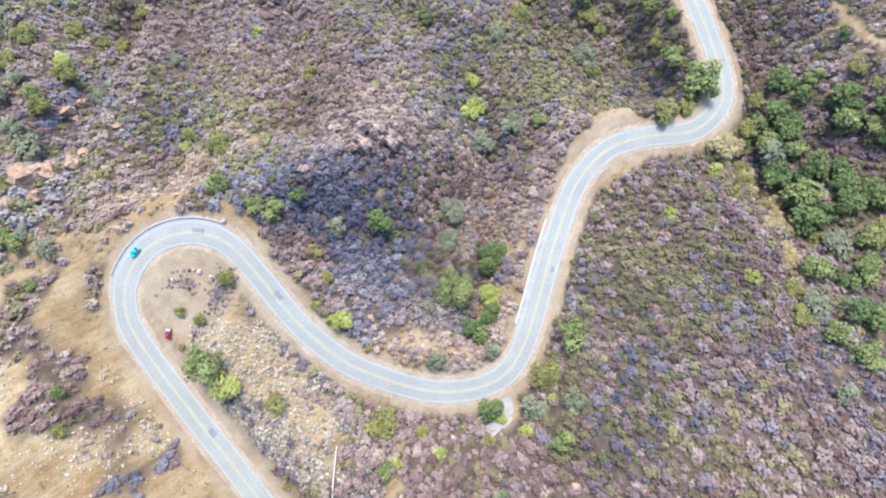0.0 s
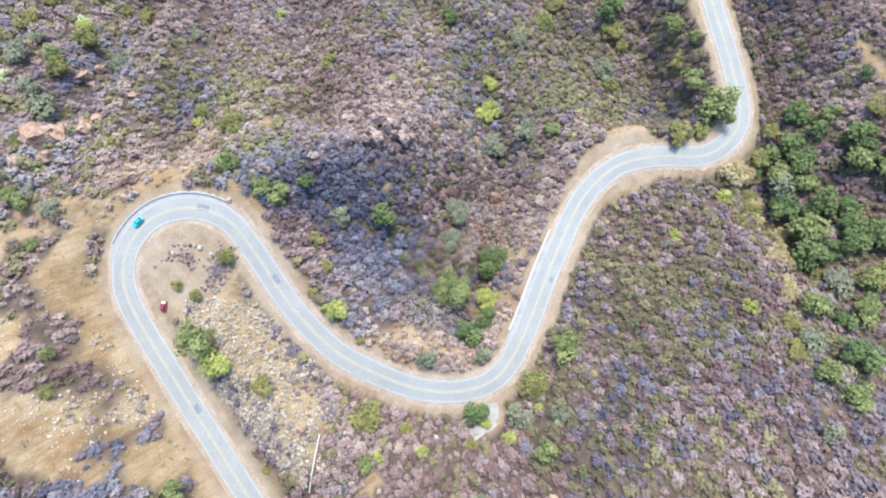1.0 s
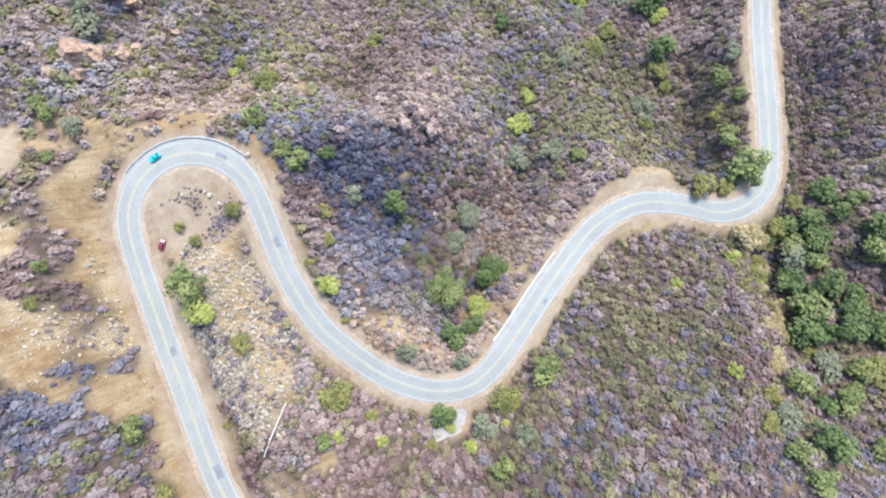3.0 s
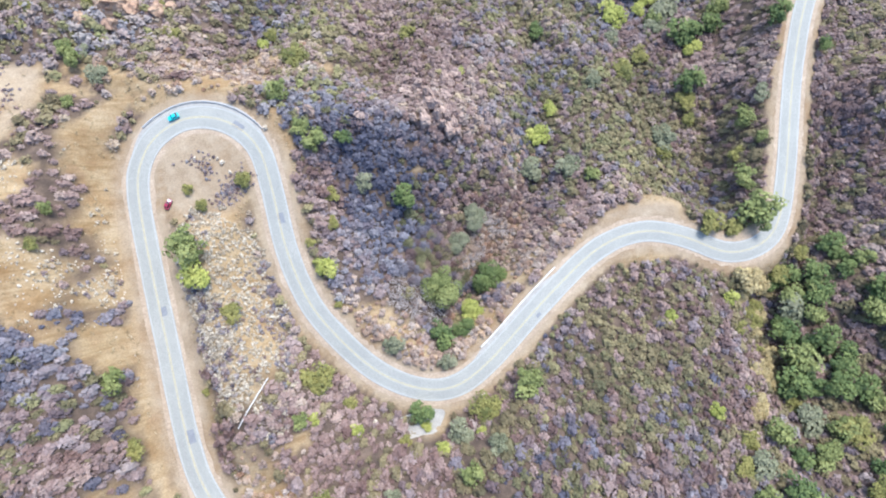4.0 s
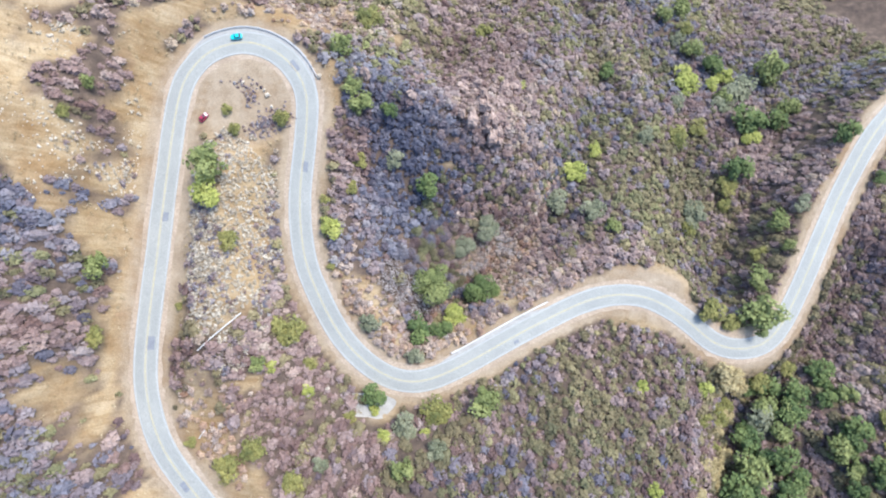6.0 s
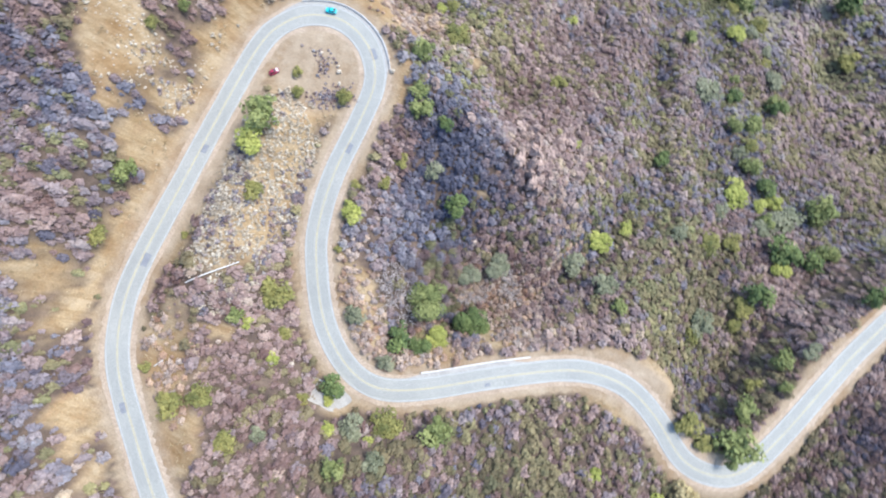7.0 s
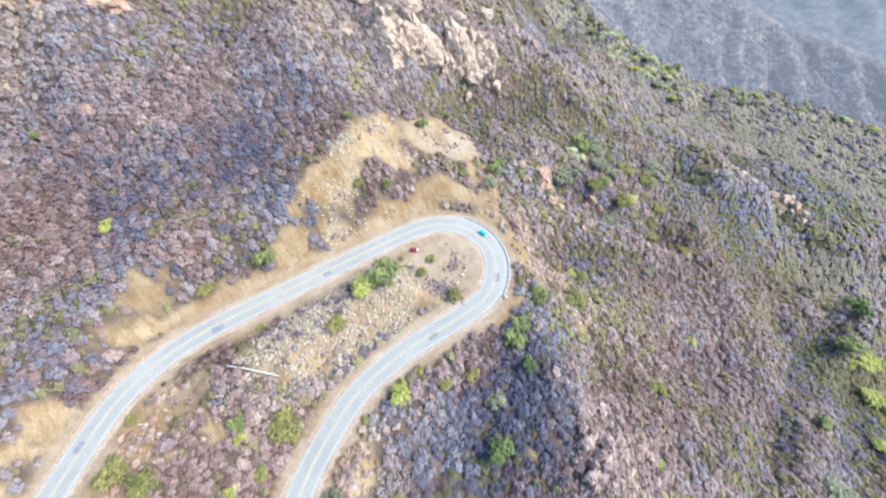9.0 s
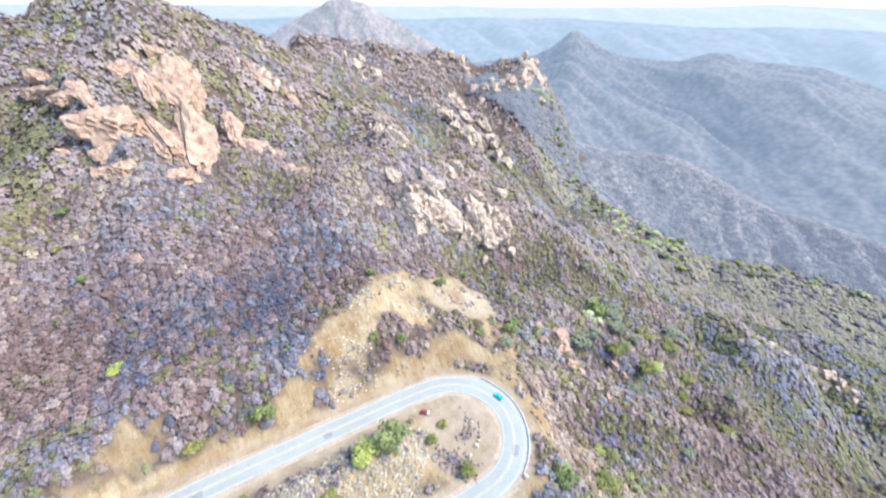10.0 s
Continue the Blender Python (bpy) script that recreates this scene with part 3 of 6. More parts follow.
def scatter(name, mat, places, sizes, tones, warmth, shapes, label, category="brush", flat=0.85, smooth=True, lean=0.12):
    """One object of many bushes, each leaning with the slope that it stands on."""
    gx, gy = places[:, 0], places[:, 1]
    lean_x = np.clip((ground_height(gx + 5, gy) - ground_height(gx - 5, gy)) / 10, -0.9, 0.9)
    lean_y = np.clip((ground_height(gx, gy + 5) - ground_height(gx, gy - 5)) / 10, -0.9, 0.9)
    verts, faces, tone, warm, base = [], [], [], [], 0
    pick = rng.integers(0, len(shapes), len(places))
    for k, (v, f) in enumerate(shapes):
        sel = np.nonzero(pick == k)[0]
        if not len(sel):
            continue
        a = rng.uniform(0, 2 * np.pi, len(sel))
        c, s = np.cos(a), np.sin(a)
        x = v[None, :, 0] * c[:, None] - v[None, :, 1] * s[:, None]
        y = v[None, :, 0] * s[:, None] + v[None, :, 1] * c[:, None]
        z = v[None, :, 2] * flat + lean * (lean_x[sel][:, None] * x + lean_y[sel][:, None] * y)
        w = np.stack([x, y, z], -1) * sizes[sel][:, None, None] + places[sel][:, None, :]
        n = len(v)
        faces.append((f[None] + base + n * np.arange(len(sel))[:, None, None]).reshape(-1, f.shape[1]))
        verts.append(w.reshape(-1, 3))
        tone.append(np.repeat(tones[sel], n))
        warm.append(np.repeat(warmth[sel], n))
        base += n * len(sel)
    me = raw_mesh(name, np.vstack(verts), np.vstack(faces), mat, smooth)
    attribute(me, "tone", np.concatenate(tone))
    attribute(me, "warmth", np.concatenate(warm))
    return tagged(new(name, me), label, category, kind="stuff")


def lattice(step, x0, x1, y0, y1, jitter=0.45):
    a, b = np.meshgrid(np.arange(x0, x1, step), np.arange(y0, y1, step))
    p = np.stack([a.ravel(), b.ravel()], 1)
    return p + rng.uniform(-jitter, jitter, p.shape) * step


def bearing(p):
    return np.degrees(np.arctan2(-p[:, 0], p[:, 1]))


def stand(x, y, zones):
    """Sum of soft patches (x, y, half length, half width, turn, weight)."""
    return sum(w * np.exp(-clearing(x, y, (a, b, c, d, e, None)) ** 2) for a, b, c, d, e, w in zones)


# Where brush stands warm (brown, pinkish) or cool (blue-grey), and where it is olive.
WARM = [
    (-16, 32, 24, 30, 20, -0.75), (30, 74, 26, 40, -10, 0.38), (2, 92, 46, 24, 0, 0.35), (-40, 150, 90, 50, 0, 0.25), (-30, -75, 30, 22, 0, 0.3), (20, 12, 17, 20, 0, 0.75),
    (-140, -30, 50, 70, 0, -0.06), (92, -58, 10, 40, 8, -0.45), (-58, -55, 20, 28, 0, 0.5), (-60, 88, 36, 14, 0, 0.7), (52, -72, 60, 40, 0, 0.3), (10, -62, 34, 14, 0, 0.1),
]
WARM += [(14, 54, 14, 12, 60, 0.4), (85, 40, 34, 36, 0, 0.1), (165, 0, 34, 80, 0, 0.35), (4, 14, 12, 16, 30, 0.35), (26, 36, 22, 26, 0, 0.25)]
OLIVE = [
    (66, -40, 30, 24, 0, 0.3), (82, 42, 38, 36, 0, 0.2), (20, 60, 30, 40, 0, -0.2), (-18, 28, 26, 30, 20, -0.22), (36, -78, 54, 30, 0, 0.3), (-150, -20, 50, 80, 0, -0.25),
    (130, -60, 30, 60, 0, 0.3), (96, -60, 10, 40, 8, -0.3), (-60, 190, 110, 90, 0, 0.05), (-100, 480, 170, 110, 0, 0.45), (-130, 165, 30, 40, -30, 0.3),
]
# Where the leaves are darker; the western slope is darkened further for lens vignetting.
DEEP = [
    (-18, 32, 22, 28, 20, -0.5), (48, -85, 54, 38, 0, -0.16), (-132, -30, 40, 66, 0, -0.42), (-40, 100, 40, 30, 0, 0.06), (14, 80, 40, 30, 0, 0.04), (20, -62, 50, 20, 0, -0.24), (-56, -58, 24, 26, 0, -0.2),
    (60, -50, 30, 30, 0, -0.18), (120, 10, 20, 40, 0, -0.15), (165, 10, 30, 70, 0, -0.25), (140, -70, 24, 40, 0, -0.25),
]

# Dead shrubs in the gully (x, y, radius).
DEAD = [(-14.4, -12.7, 5.5), (-16.9, -4, 4.5), (-6.4, -17, 5), (20.8, 13.1, 3.5), (-11, -9, 4.5), (-18.5, -9.5, 4), (24, 9.5, 4), (28, 7.5, 3.5), (10.4, -2, 4), (16, 1.5, 3.5)]


def brush_traits(p, seed):
    x, y = p[:, 0], p[:, 1]
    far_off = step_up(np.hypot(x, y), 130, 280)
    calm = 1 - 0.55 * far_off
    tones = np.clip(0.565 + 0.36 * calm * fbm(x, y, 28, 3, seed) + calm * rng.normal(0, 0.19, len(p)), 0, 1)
    # Relief shading painted into leaf tones, darker in gullies, lighter on ribs; gullies also greener.
    in_gully = hollows(x, y)
    tones = np.clip(tones - 0.2 * in_gully + 0.04 * far_off + stand(x, y, DEEP), 0, 1)
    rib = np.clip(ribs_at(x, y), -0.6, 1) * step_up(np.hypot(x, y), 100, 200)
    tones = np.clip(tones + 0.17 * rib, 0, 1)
    # Haze painted into the leaves: tones evened and lifted, colours cooled with distance.
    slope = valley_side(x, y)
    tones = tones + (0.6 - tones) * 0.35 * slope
    warms = np.clip(0.68 + 0.35 * rib + 0.9 * fbm(x, y, 34, 3, seed + 7) - 0.14 * far_off - 0.25 * in_gully - 0.3 * slope + stand(x, y, WARM) + calm * rng.normal(0, 0.24, len(p)), 0, 1)
    warms = warms + (step_up(warms, 0.15, 0.85) - warms) * 0.5 * calm
    olives = rng.random(len(p)) + 0.55 * fbm(x, y, 26, 3, seed + 3) + 0.22 * far_off - 0.34 * rib + 0.35 * in_gully * (far_off + 0.3) + stand(x, y, OLIVE) > 0.71
    return tones, warms, olives


near = lattice(2.27, -235, 235, -190, 235, 0.4)
near = np.vstack([near, lattice(3.0, 96, 205, -30, 120), lattice(3.4, -45, 100, 5, 112), lattice(2.6, -165, -98, -90, 12), lattice(3.2, 10, 104, -98, -34)])
near = near[np.hypot(near[:, 0], near[:, 1]) < 236]
near = near[(near[:, 1] > -150) & (near[:, 0] < 210)]
open_soil = bareness(near[:, 0], near[:, 1])
rd, _ = road_distance(near[:, 0], near[:, 1])
island_flat = clearing(near[:, 0], near[:, 1], CLEARINGS[0])
pipe, _ = along(near[:, 0], near[:, 1], [(-59.5, -21.4, 0), (-71.5, -35.6, 0)])
dead_by = np.min([np.hypot(near[:, 0] - a, near[:, 1] - b) / r for a, b, r in DEAD], axis=0)
keep = (rd > 7.0) & (pipe > 2.0) & (dead_by > 0.7) & (island_flat > 1.0) & (rng.random(len(near)) > 0.03 + 1.15 * open_soil + 0.10 * step_up(fbm(near[:, 0], near[:, 1], 22, 3, 41), 0.1, 0.6))
near, open_soil = near[keep], open_soil[keep]
spots = np.column_stack([near, ground_height(near[:, 0], near[:, 1]) - 0.1])
size = np.clip(rng.gamma(10.0, 0.335, len(near)), 1.6, 5.8) * (1 - 0.45 * open_soil)
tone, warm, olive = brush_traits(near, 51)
SHAPES = [bush_shape(31, 100 + k, 6, 0.19, 0.104, 0.4, True) for k in range(9)]
FINE = [bush_shape(640, 500 + k, 9, 0.2, 0.03) for k in range(5)]
home = np.hypot(near[:, 0], near[:, 1]) < 15
scatter("sage_scrub", GREY_BRUSH, spots[home & ~olive], size[home & ~olive], tone[home & ~olive], warm[home & ~olive], FINE, "twiggy grey sage scrub on the slope inside the bend")
scatter("green_scrub", OLIVE_BRUSH, spots[home & olive], size[home & olive], tone[home & olive], warm[home & olive], FINE, "small-leaved olive green scrub inside the bend")
spots, size, tone, warm, olive = spots[~home], size[~home], tone[~home], warm[~home], olive[~home]
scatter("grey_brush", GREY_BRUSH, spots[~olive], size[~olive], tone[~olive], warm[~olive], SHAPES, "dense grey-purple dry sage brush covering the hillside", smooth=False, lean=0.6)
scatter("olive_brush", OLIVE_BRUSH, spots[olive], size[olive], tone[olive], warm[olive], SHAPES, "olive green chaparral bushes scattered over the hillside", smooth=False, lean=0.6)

mid = lattice(2.95, -480, 330, -330, 490)
dist = np.hypot(mid[:, 0], mid[:, 1])
mid = mid[(dist >= 230) & (dist < 490) & (bearing(mid) > -50) & (bearing(mid) < 135)]
mid = mid[rng.random(len(mid)) > 0.08 + 0.85 * bareness(mid[:, 0], mid[:, 1])]
spots = np.column_stack([mid, ground_height(mid[:, 0], mid[:, 1]) - 0.45])
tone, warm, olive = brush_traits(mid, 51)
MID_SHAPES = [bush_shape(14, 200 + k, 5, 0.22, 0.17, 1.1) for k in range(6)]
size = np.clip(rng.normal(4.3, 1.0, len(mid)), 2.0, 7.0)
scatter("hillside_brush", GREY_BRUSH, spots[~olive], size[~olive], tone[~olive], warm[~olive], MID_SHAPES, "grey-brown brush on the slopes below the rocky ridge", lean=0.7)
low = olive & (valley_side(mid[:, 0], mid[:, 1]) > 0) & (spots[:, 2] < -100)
scatter("hillside_growth", HAZED_MEADOW, spots[low], 1.4 * size[low], 0.3 + 0.5 * tone[low], warm[low], MID_SHAPES, "low grey-green growth above the valley floor", flat=0.5, lean=0.7)
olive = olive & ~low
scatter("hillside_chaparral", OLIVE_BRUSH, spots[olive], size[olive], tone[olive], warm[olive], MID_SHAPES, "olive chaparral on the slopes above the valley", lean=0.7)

# Bearing and distance at which the haze-painted sheet below the knoll begins.
KNOLL_FLANK = [(38, 575), (42, 553), (44.3, 543), (47.5, 532), (50.2, 541), (52.7, 561), (55.2, 584), (58.3, 607)]
far = lattice(6.2, -1000, 350, -450, 800)
dist = np.hypot(far[:, 0], far[:, 1])
turned = bearing(far)
flank_edge = np.interp(turned, [c[0] for c in KNOLL_FLANK], [c[1] for c in KNOLL_FLANK])
flank_deep = np.interp(turned, [38, 43, 49, 58], [60, 80, 85, 20])
far = far[(dist >= 486) & (dist < 740) & (turned > 47) & (turned < 130) & ((turned > 58) | (dist < flank_edge + 4) | (dist > flank_edge + flank_deep - 4))]
spots = np.column_stack([far, ground_height(far[:, 0], far[:, 1]) - 0.3])
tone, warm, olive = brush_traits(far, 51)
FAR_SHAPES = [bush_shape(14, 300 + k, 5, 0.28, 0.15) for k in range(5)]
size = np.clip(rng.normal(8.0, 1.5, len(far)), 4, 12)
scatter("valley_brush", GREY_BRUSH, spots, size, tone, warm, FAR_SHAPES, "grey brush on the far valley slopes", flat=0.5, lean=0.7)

floor_brush = lattice(4.6, -560, 160, 330, 700)
dist = np.hypot(floor_brush[:, 0], floor_brush[:, 1])
floor_brush = floor_brush[(dist >= 486) & (dist < 760) & (bearing(floor_brush) > -14) & (bearing(floor_brush) < 48) & (dist < valley_reach(bearing(floor_brush)) + 42 + 60 * step_up(bearing(floor_brush), 38, 42))]
spots = np.column_stack([floor_brush, ground_height(floor_brush[:, 0], floor_brush[:, 1]) - 0.2])
tone, warm, olive = brush_traits(floor_brush, 51)
green = rng.random(len(tone)) < 0.85
size = np.clip(rng.normal(7.6, 1.4, len(tone)), 4, 11)
scatter("valley_floor_brush", GREY_BRUSH, spots[~green], size[~green], 0.6 * tone[~green], 0.4 * warm[~green], MID_SHAPES, "grey brush on the valley floor", lean=0.7)
scatter("valley_floor_growth", HAZED_MEADOW, spots[green], size[green], 0.45 + 0.5 * tone[green], 0.3 * warm[green], MID_SHAPES, "low grey-green growth on the valley floor", flat=0.5, lean=0.7)

# Dry bushes on the island inside the hairpin and in an arc on the pad above it.
PAD_BUSHES = np.vstack([rng.normal(0, 1.3, (14, 2)) + c for c in [(-128, 70), (-124, 74), (-121, 79), (-121, 84), (-125, 90), (-131, 84)]])
isle = np.vstack([np.column_stack([rng.normal(0, 3.8, 190), rng.normal(0, 1.9, 190)]) @ np.array([[0.8, 0.6], [-0.6, 0.8]]) + [-63.5, 39.5], rng.normal(0, 1.6, (34, 2)) * [1.7, 0.9] + [-71.5, 52.0], rng.normal(0, 1.5, (26, 2)) + [-69.5, 47.5], PAD_BUSHES])
spots = np.column_stack([isle, ground_height(isle[:, 0], isle[:, 1]) - 0.05])
scatter("dry_bushes", GREY_BRUSH, spots, rng.uniform(0.5, 1.6, len(isle)), np.clip(rng.normal(0.5, 0.22, len(isle)), 0, 1), np.clip(rng.normal(0.6, 0.3, len(isle)), 0, 1), SHAPES, "dry grey and rust-brown bushes on bare trodden dirt", "bushes")

# Beige dead brush on the banks of the bend and below the hairpin.
DEAD_BRUSH = [(4, -25, 20, 8, 25, 1.0), (25, 12, 11, 20, -25, 1.0), (-60, 86, 34, 9, -8, 0.9), (-25, -19.5, 22, 8, -45, 0.8), (22, 6, 16, 8, 20, 0.5), (35, -4, 14, 8, 30, 0.9), (-66, -60, 10, 16, 20, 0.5), (30, 40, 8, 26, 15, 0.35), (14, 52, 14, 9, 60, 0.25), (20, 8, 5, 12, 15, 1.0), (38, 28, 5, 9, -25, 0.8), (41, 40, 4, 6, 0, 0.6)]
dry = lattice(1.5, -100, 60, -85, 100)
rd, _ = road_distance(dry[:, 0], dry[:, 1])
dry = dry[(rd > 7.5) & (rng.random(len(dry)) < 0.95 * stand(dry[:, 0], dry[:, 1], DEAD_BRUSH))]
spots = np.column_stack([dry, ground_height(dry[:, 0], dry[:, 1]) - 0.05])
size, tone, warm = rng.uniform(1.5, 3.8, len(dry)), rng.random(len(dry)), np.clip(rng.normal(0.5, 0.3, len(dry)), 0, 1)
home = np.hypot(dry[:, 0], dry[:, 1]) < 16
scatter("dead_scrub", DEAD_TWIGS, spots[home], size[home], tone[home], warm[home], FINE, "twiggy beige dead scrub in the gully inside the bend", smooth=False, lean=0.6)
scatter("dead_brush", DEAD_TWIGS, spots[~home], size[~home], tone[~home], warm[~home], SHAPES, "beige and pinkish dead brush on the orange banks", smooth=False, lean=0.6)

# Tufts of dry grass on the open soil and pale stones on the slope inside the hairpin.
tuft = lattice(1.5, -150, 130, -90, 100)
soil = bareness(tuft[:, 0], tuft[:, 1])
rd, _ = road_distance(tuft[:, 0], tuft[:, 1])
flat_ground = np.minimum(clearing(tuft[:, 0], tuft[:, 1], CLEARINGS[0]), clearing(tuft[:, 0], tuft[:, 1], CLEARINGS[3]))
patches = fbm(tuft[:, 0], tuft[:, 1], 12, 3, 71)
tuft = tuft[(soil > 0.3) & (rd > 8.5) & (flat_ground > 1.0) & (rng.random(len(tuft)) < 0.35 + 0.6 * patches)]
spots = np.column_stack([tuft, ground_height(tuft[:, 0], tuft[:, 1]) - 0.05])
GRASS = [bush_shape(14, 400 + k, 4, 0.3, 0.12) for k in range(4)]
scatter("dry_grass", DRY_GRASS, spots, rng.uniform(0.7, 1.8, len(tuft)), rng.random(len(tuft)), rng.random(len(tuft)), GRASS, "straw-coloured dry grass tufts on the open soil", "grass", 0.6)

# The slope between the two legs of the road: pale dry tussocks with small grey bushes among them.
leg = lattice(1.05, -86, -50, -46, 36)
inside = clearing(leg[:, 0], leg[:, 1], (-67.5, -4, 14, 40, 8, None)) + 0.25 * fbm(leg[:, 0], leg[:, 1], 10, 3, 61)
rd, _ = road_distance(leg[:, 0], leg[:, 1])
pipe, _ = along(leg[:, 0], leg[:, 1], [(-59.5, -21.4, 0), (-71.5, -35.6, 0)])
leg = leg[(inside < 1.0) & (rd > 7.3) & (pipe > 1.3) & (rng.random(len(leg)) < 0.80)]
spots = np.column_stack([leg, ground_height(leg[:, 0], leg[:, 1]) - 0.05])
banks = lattice(1.25, -150, -97, -70, 95)
soil, (rd, _) = bareness(banks[:, 0], banks[:, 1]), road_distance(banks[:, 0], banks[:, 1])
banks = banks[(soil > 0.6) & (clearing(banks[:, 0], banks[:, 1], CLEARINGS[2]) > 1.3) & (rd > 9.5) & (rng.random(len(banks)) < 0.15 + 1.7 * fbm(banks[:, 0], banks[:, 1], 15, 3, 67))]
leg = np.vstack([leg, banks])
spots = np.column_stack([leg, ground_height(leg[:, 0], leg[:, 1]) - 0.05])
shrub = rng.random(len(leg)) - 0.25 * (leg[:, 0] < -95) + 0.9 * fbm(leg[:, 0], leg[:, 1], 8, 3, 63) + 0.30 * step_up(leg[:, 0], -66, -56) > 0.84
TUSSOCK = [bush_shape(18, 440 + k, 4, 0.2, 0.14) for k in range(5)]
scatter("dry_tussocks", PALE_GRASS, spots[~shrub], rng.uniform(1.1, 2.3, (~shrub).sum()), rng.random((~shrub).sum()), rng.random((~shrub).sum()), TUSSOCK, "pale straw tussocks on the slope between the two roads", "grass", 0.7)
SMALL = [bush_shape(30, 460 + k, 5, 0.2, 0.125) for k in range(5)]
scatter("small_sage", GREY_BRUSH, spots[shrub], rng.uniform(1.2, 2.5, shrub.sum()), np.clip(rng.normal(0.5, 0.25, shrub.sum()), 0, 1), np.clip(rng.normal(0.45, 0.3, shrub.sum()), 0, 1), SMALL, "small grey-purple sage bushes between the two roads", "bushes")


def stone_shape(seed):
    r = np.random.default_rng(seed)
    bm = bmesh.new()
    bmesh.ops.create_icosphere(bm, subdivisions=1, radius=0.5)
    v = np.array([p.co[:] for p in bm.verts])
    f = np.array([[p.index for p in q.verts] for q in bm.faces])
    bm.free()
    v = v * r.uniform(0.75, 1.2, (len(v), 1)) * [1.0, r.uniform(0.6, 0.9), r.uniform(0.5, 0.75)]
    return v, f


STONES = [stone_shape(k) for k in range(6)]
rub = lattice(0.95, -86, -54, -38, 34)
inside = clearing(rub[:, 0], rub[:, 1], (-68, -2, 12, 36, 8, None))
rd, _ = road_distance(rub[:, 0], rub[:, 1])
rub = rub[(inside < 1.0) & (rd > 7.5) & (rng.random(len(rub)) < 0.30 + 0.6 * fbm(rub[:, 0], rub[:, 1], 9, 3, 81))]
bank = lattice(1.3, -128, -98, -50, 62)
bd = bareness(bank[:, 0], bank[:, 1])
rd, _ = road_distance(bank[:, 0], bank[:, 1])
bank = bank[(bd > 0.5) & (rd > 9) & (fbm(bank[:, 0], bank[:, 1], 16, 3, 91) > 0.22) & (rng.random(len(bank)) < 0.3)]
heap = lattice(0.8, -150, -98, -12, 66)
bd, (rd, _) = bareness(heap[:, 0], heap[:, 1]), road_distance(heap[:, 0], heap[:, 1])
heap = heap[(bd > 0.5) & (rd > 9) & (rng.random(len(heap)) < 0.75 * stand(heap[:, 0], heap[:, 1], [(-107, 22, 15, 6, -61, 1.3), (-120, 55, 4, 6, 0, 0.6)]))]
rub = np.vstack([rub, bank, heap])
spots = np.column_stack([rub, ground_height(rub[:, 0], rub[:, 1]) + 0.05])
scatter("rubble", PALE_ROCK, spots, rng.gamma(2.5, 0.17, len(rub)) + 0.2, rng.random(len(rub)), rng.random(len(rub)), STONES, "pale broken stones scattered on the slope between the two roads", "stones", 1.0, False)

# ---- far hills behind the valley ----


def far_slope(name, foot, crest, mat, label, folds, size, skew, seed, cols=420, rows=110, rise=1.2):
    """A far range between a foot line and a crest line (bearing, distance, height), with spurs and folds that run down it aslant."""
    turn = np.linspace(min(foot[0][0], crest[0][0]), max(foot[-1][0], crest[-1][0]), cols)
    d0, z0, d1, z1 = (np.interp(turn, [c[0] for c in line], [c[k] for c in line]) for line in (foot, crest) for k in (1, 2))
    for line in (d0, z0, d1):
        line[4:-4] = np.convolve(np.pad(line, 10, "edge"), np.ones(21) / 21, "valid")[4:-4]
    T = np.linspace(0, 1.3, rows)[:, None] * np.ones(cols)
    A = np.radians(turn)[None, :] * np.ones((rows, 1))
    D = d0 + (d1 - d0) * T
    x, y = -np.sin(A) * D, np.cos(A) * D
    z = z0 + (z1 - z0) * np.clip(T, 0, 1) ** rise - 0.4 * np.clip(D - d1, 0, None)
    span = float(np.mean(d1 - d0))
    across = A * float(np.mean(d0)) - skew * span * T + 0.5 * size * fbm(x, y, 2.2 * size, 3, seed + 3)
    fold = 1 - 2.6 * np.abs(fbm(across, 0.22 * D, size, 4, seed))
    small = 1 - 2.6 * np.abs(fbm(across, 0.35 * D, 0.3 * size, 3, seed + 5))
    reach = step_up(T, 0.0, 0.3) * (1 - 0.85 * step_up(T, 0.7, 1.0))
    z = z + folds * (fold + 0.3 * small) * reach + 1.6 * fbm(x, y, 14, 3, seed + 9)
    i = np.arange(A.size).reshape(A.shape)
    f = np.stack([i[:-1, :-1], i[1:, :-1], i[1:, 1:], i[:-1, 1:]], -1).reshape(-1, 4)
    me = raw_mesh(name, np.stack([x.ravel(), y.ravel(), z.ravel()], 1), f, mat, True)
    # Relief shading put into the colour: spurs paler, folds darker.
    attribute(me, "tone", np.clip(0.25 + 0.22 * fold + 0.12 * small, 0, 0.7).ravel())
    tagged(new(name, me), label, "hill", kind="structure")
    return x, y, z, fold


# The last colour of each is its painted haze, added as emission.
HAZE_SPUR = haze_glow_material("brush_spurs_haze_painted", (0.042, 0.041, 0.046), (0.140, 0.120, 0.110), (0.056, 0.065, 0.085), 0.16)
HAZE_BUSH = foliage("brush_haze_painted", [(0.0, (0.050, 0.052, 0.056)), (0.5, (0.088, 0.083, 0.088)), (1.0, (0.135, 0.120, 0.115))])
# These leaves glow faintly too, as painted haze.
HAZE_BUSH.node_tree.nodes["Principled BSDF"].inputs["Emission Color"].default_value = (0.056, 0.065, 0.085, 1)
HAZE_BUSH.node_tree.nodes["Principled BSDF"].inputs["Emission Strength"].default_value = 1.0
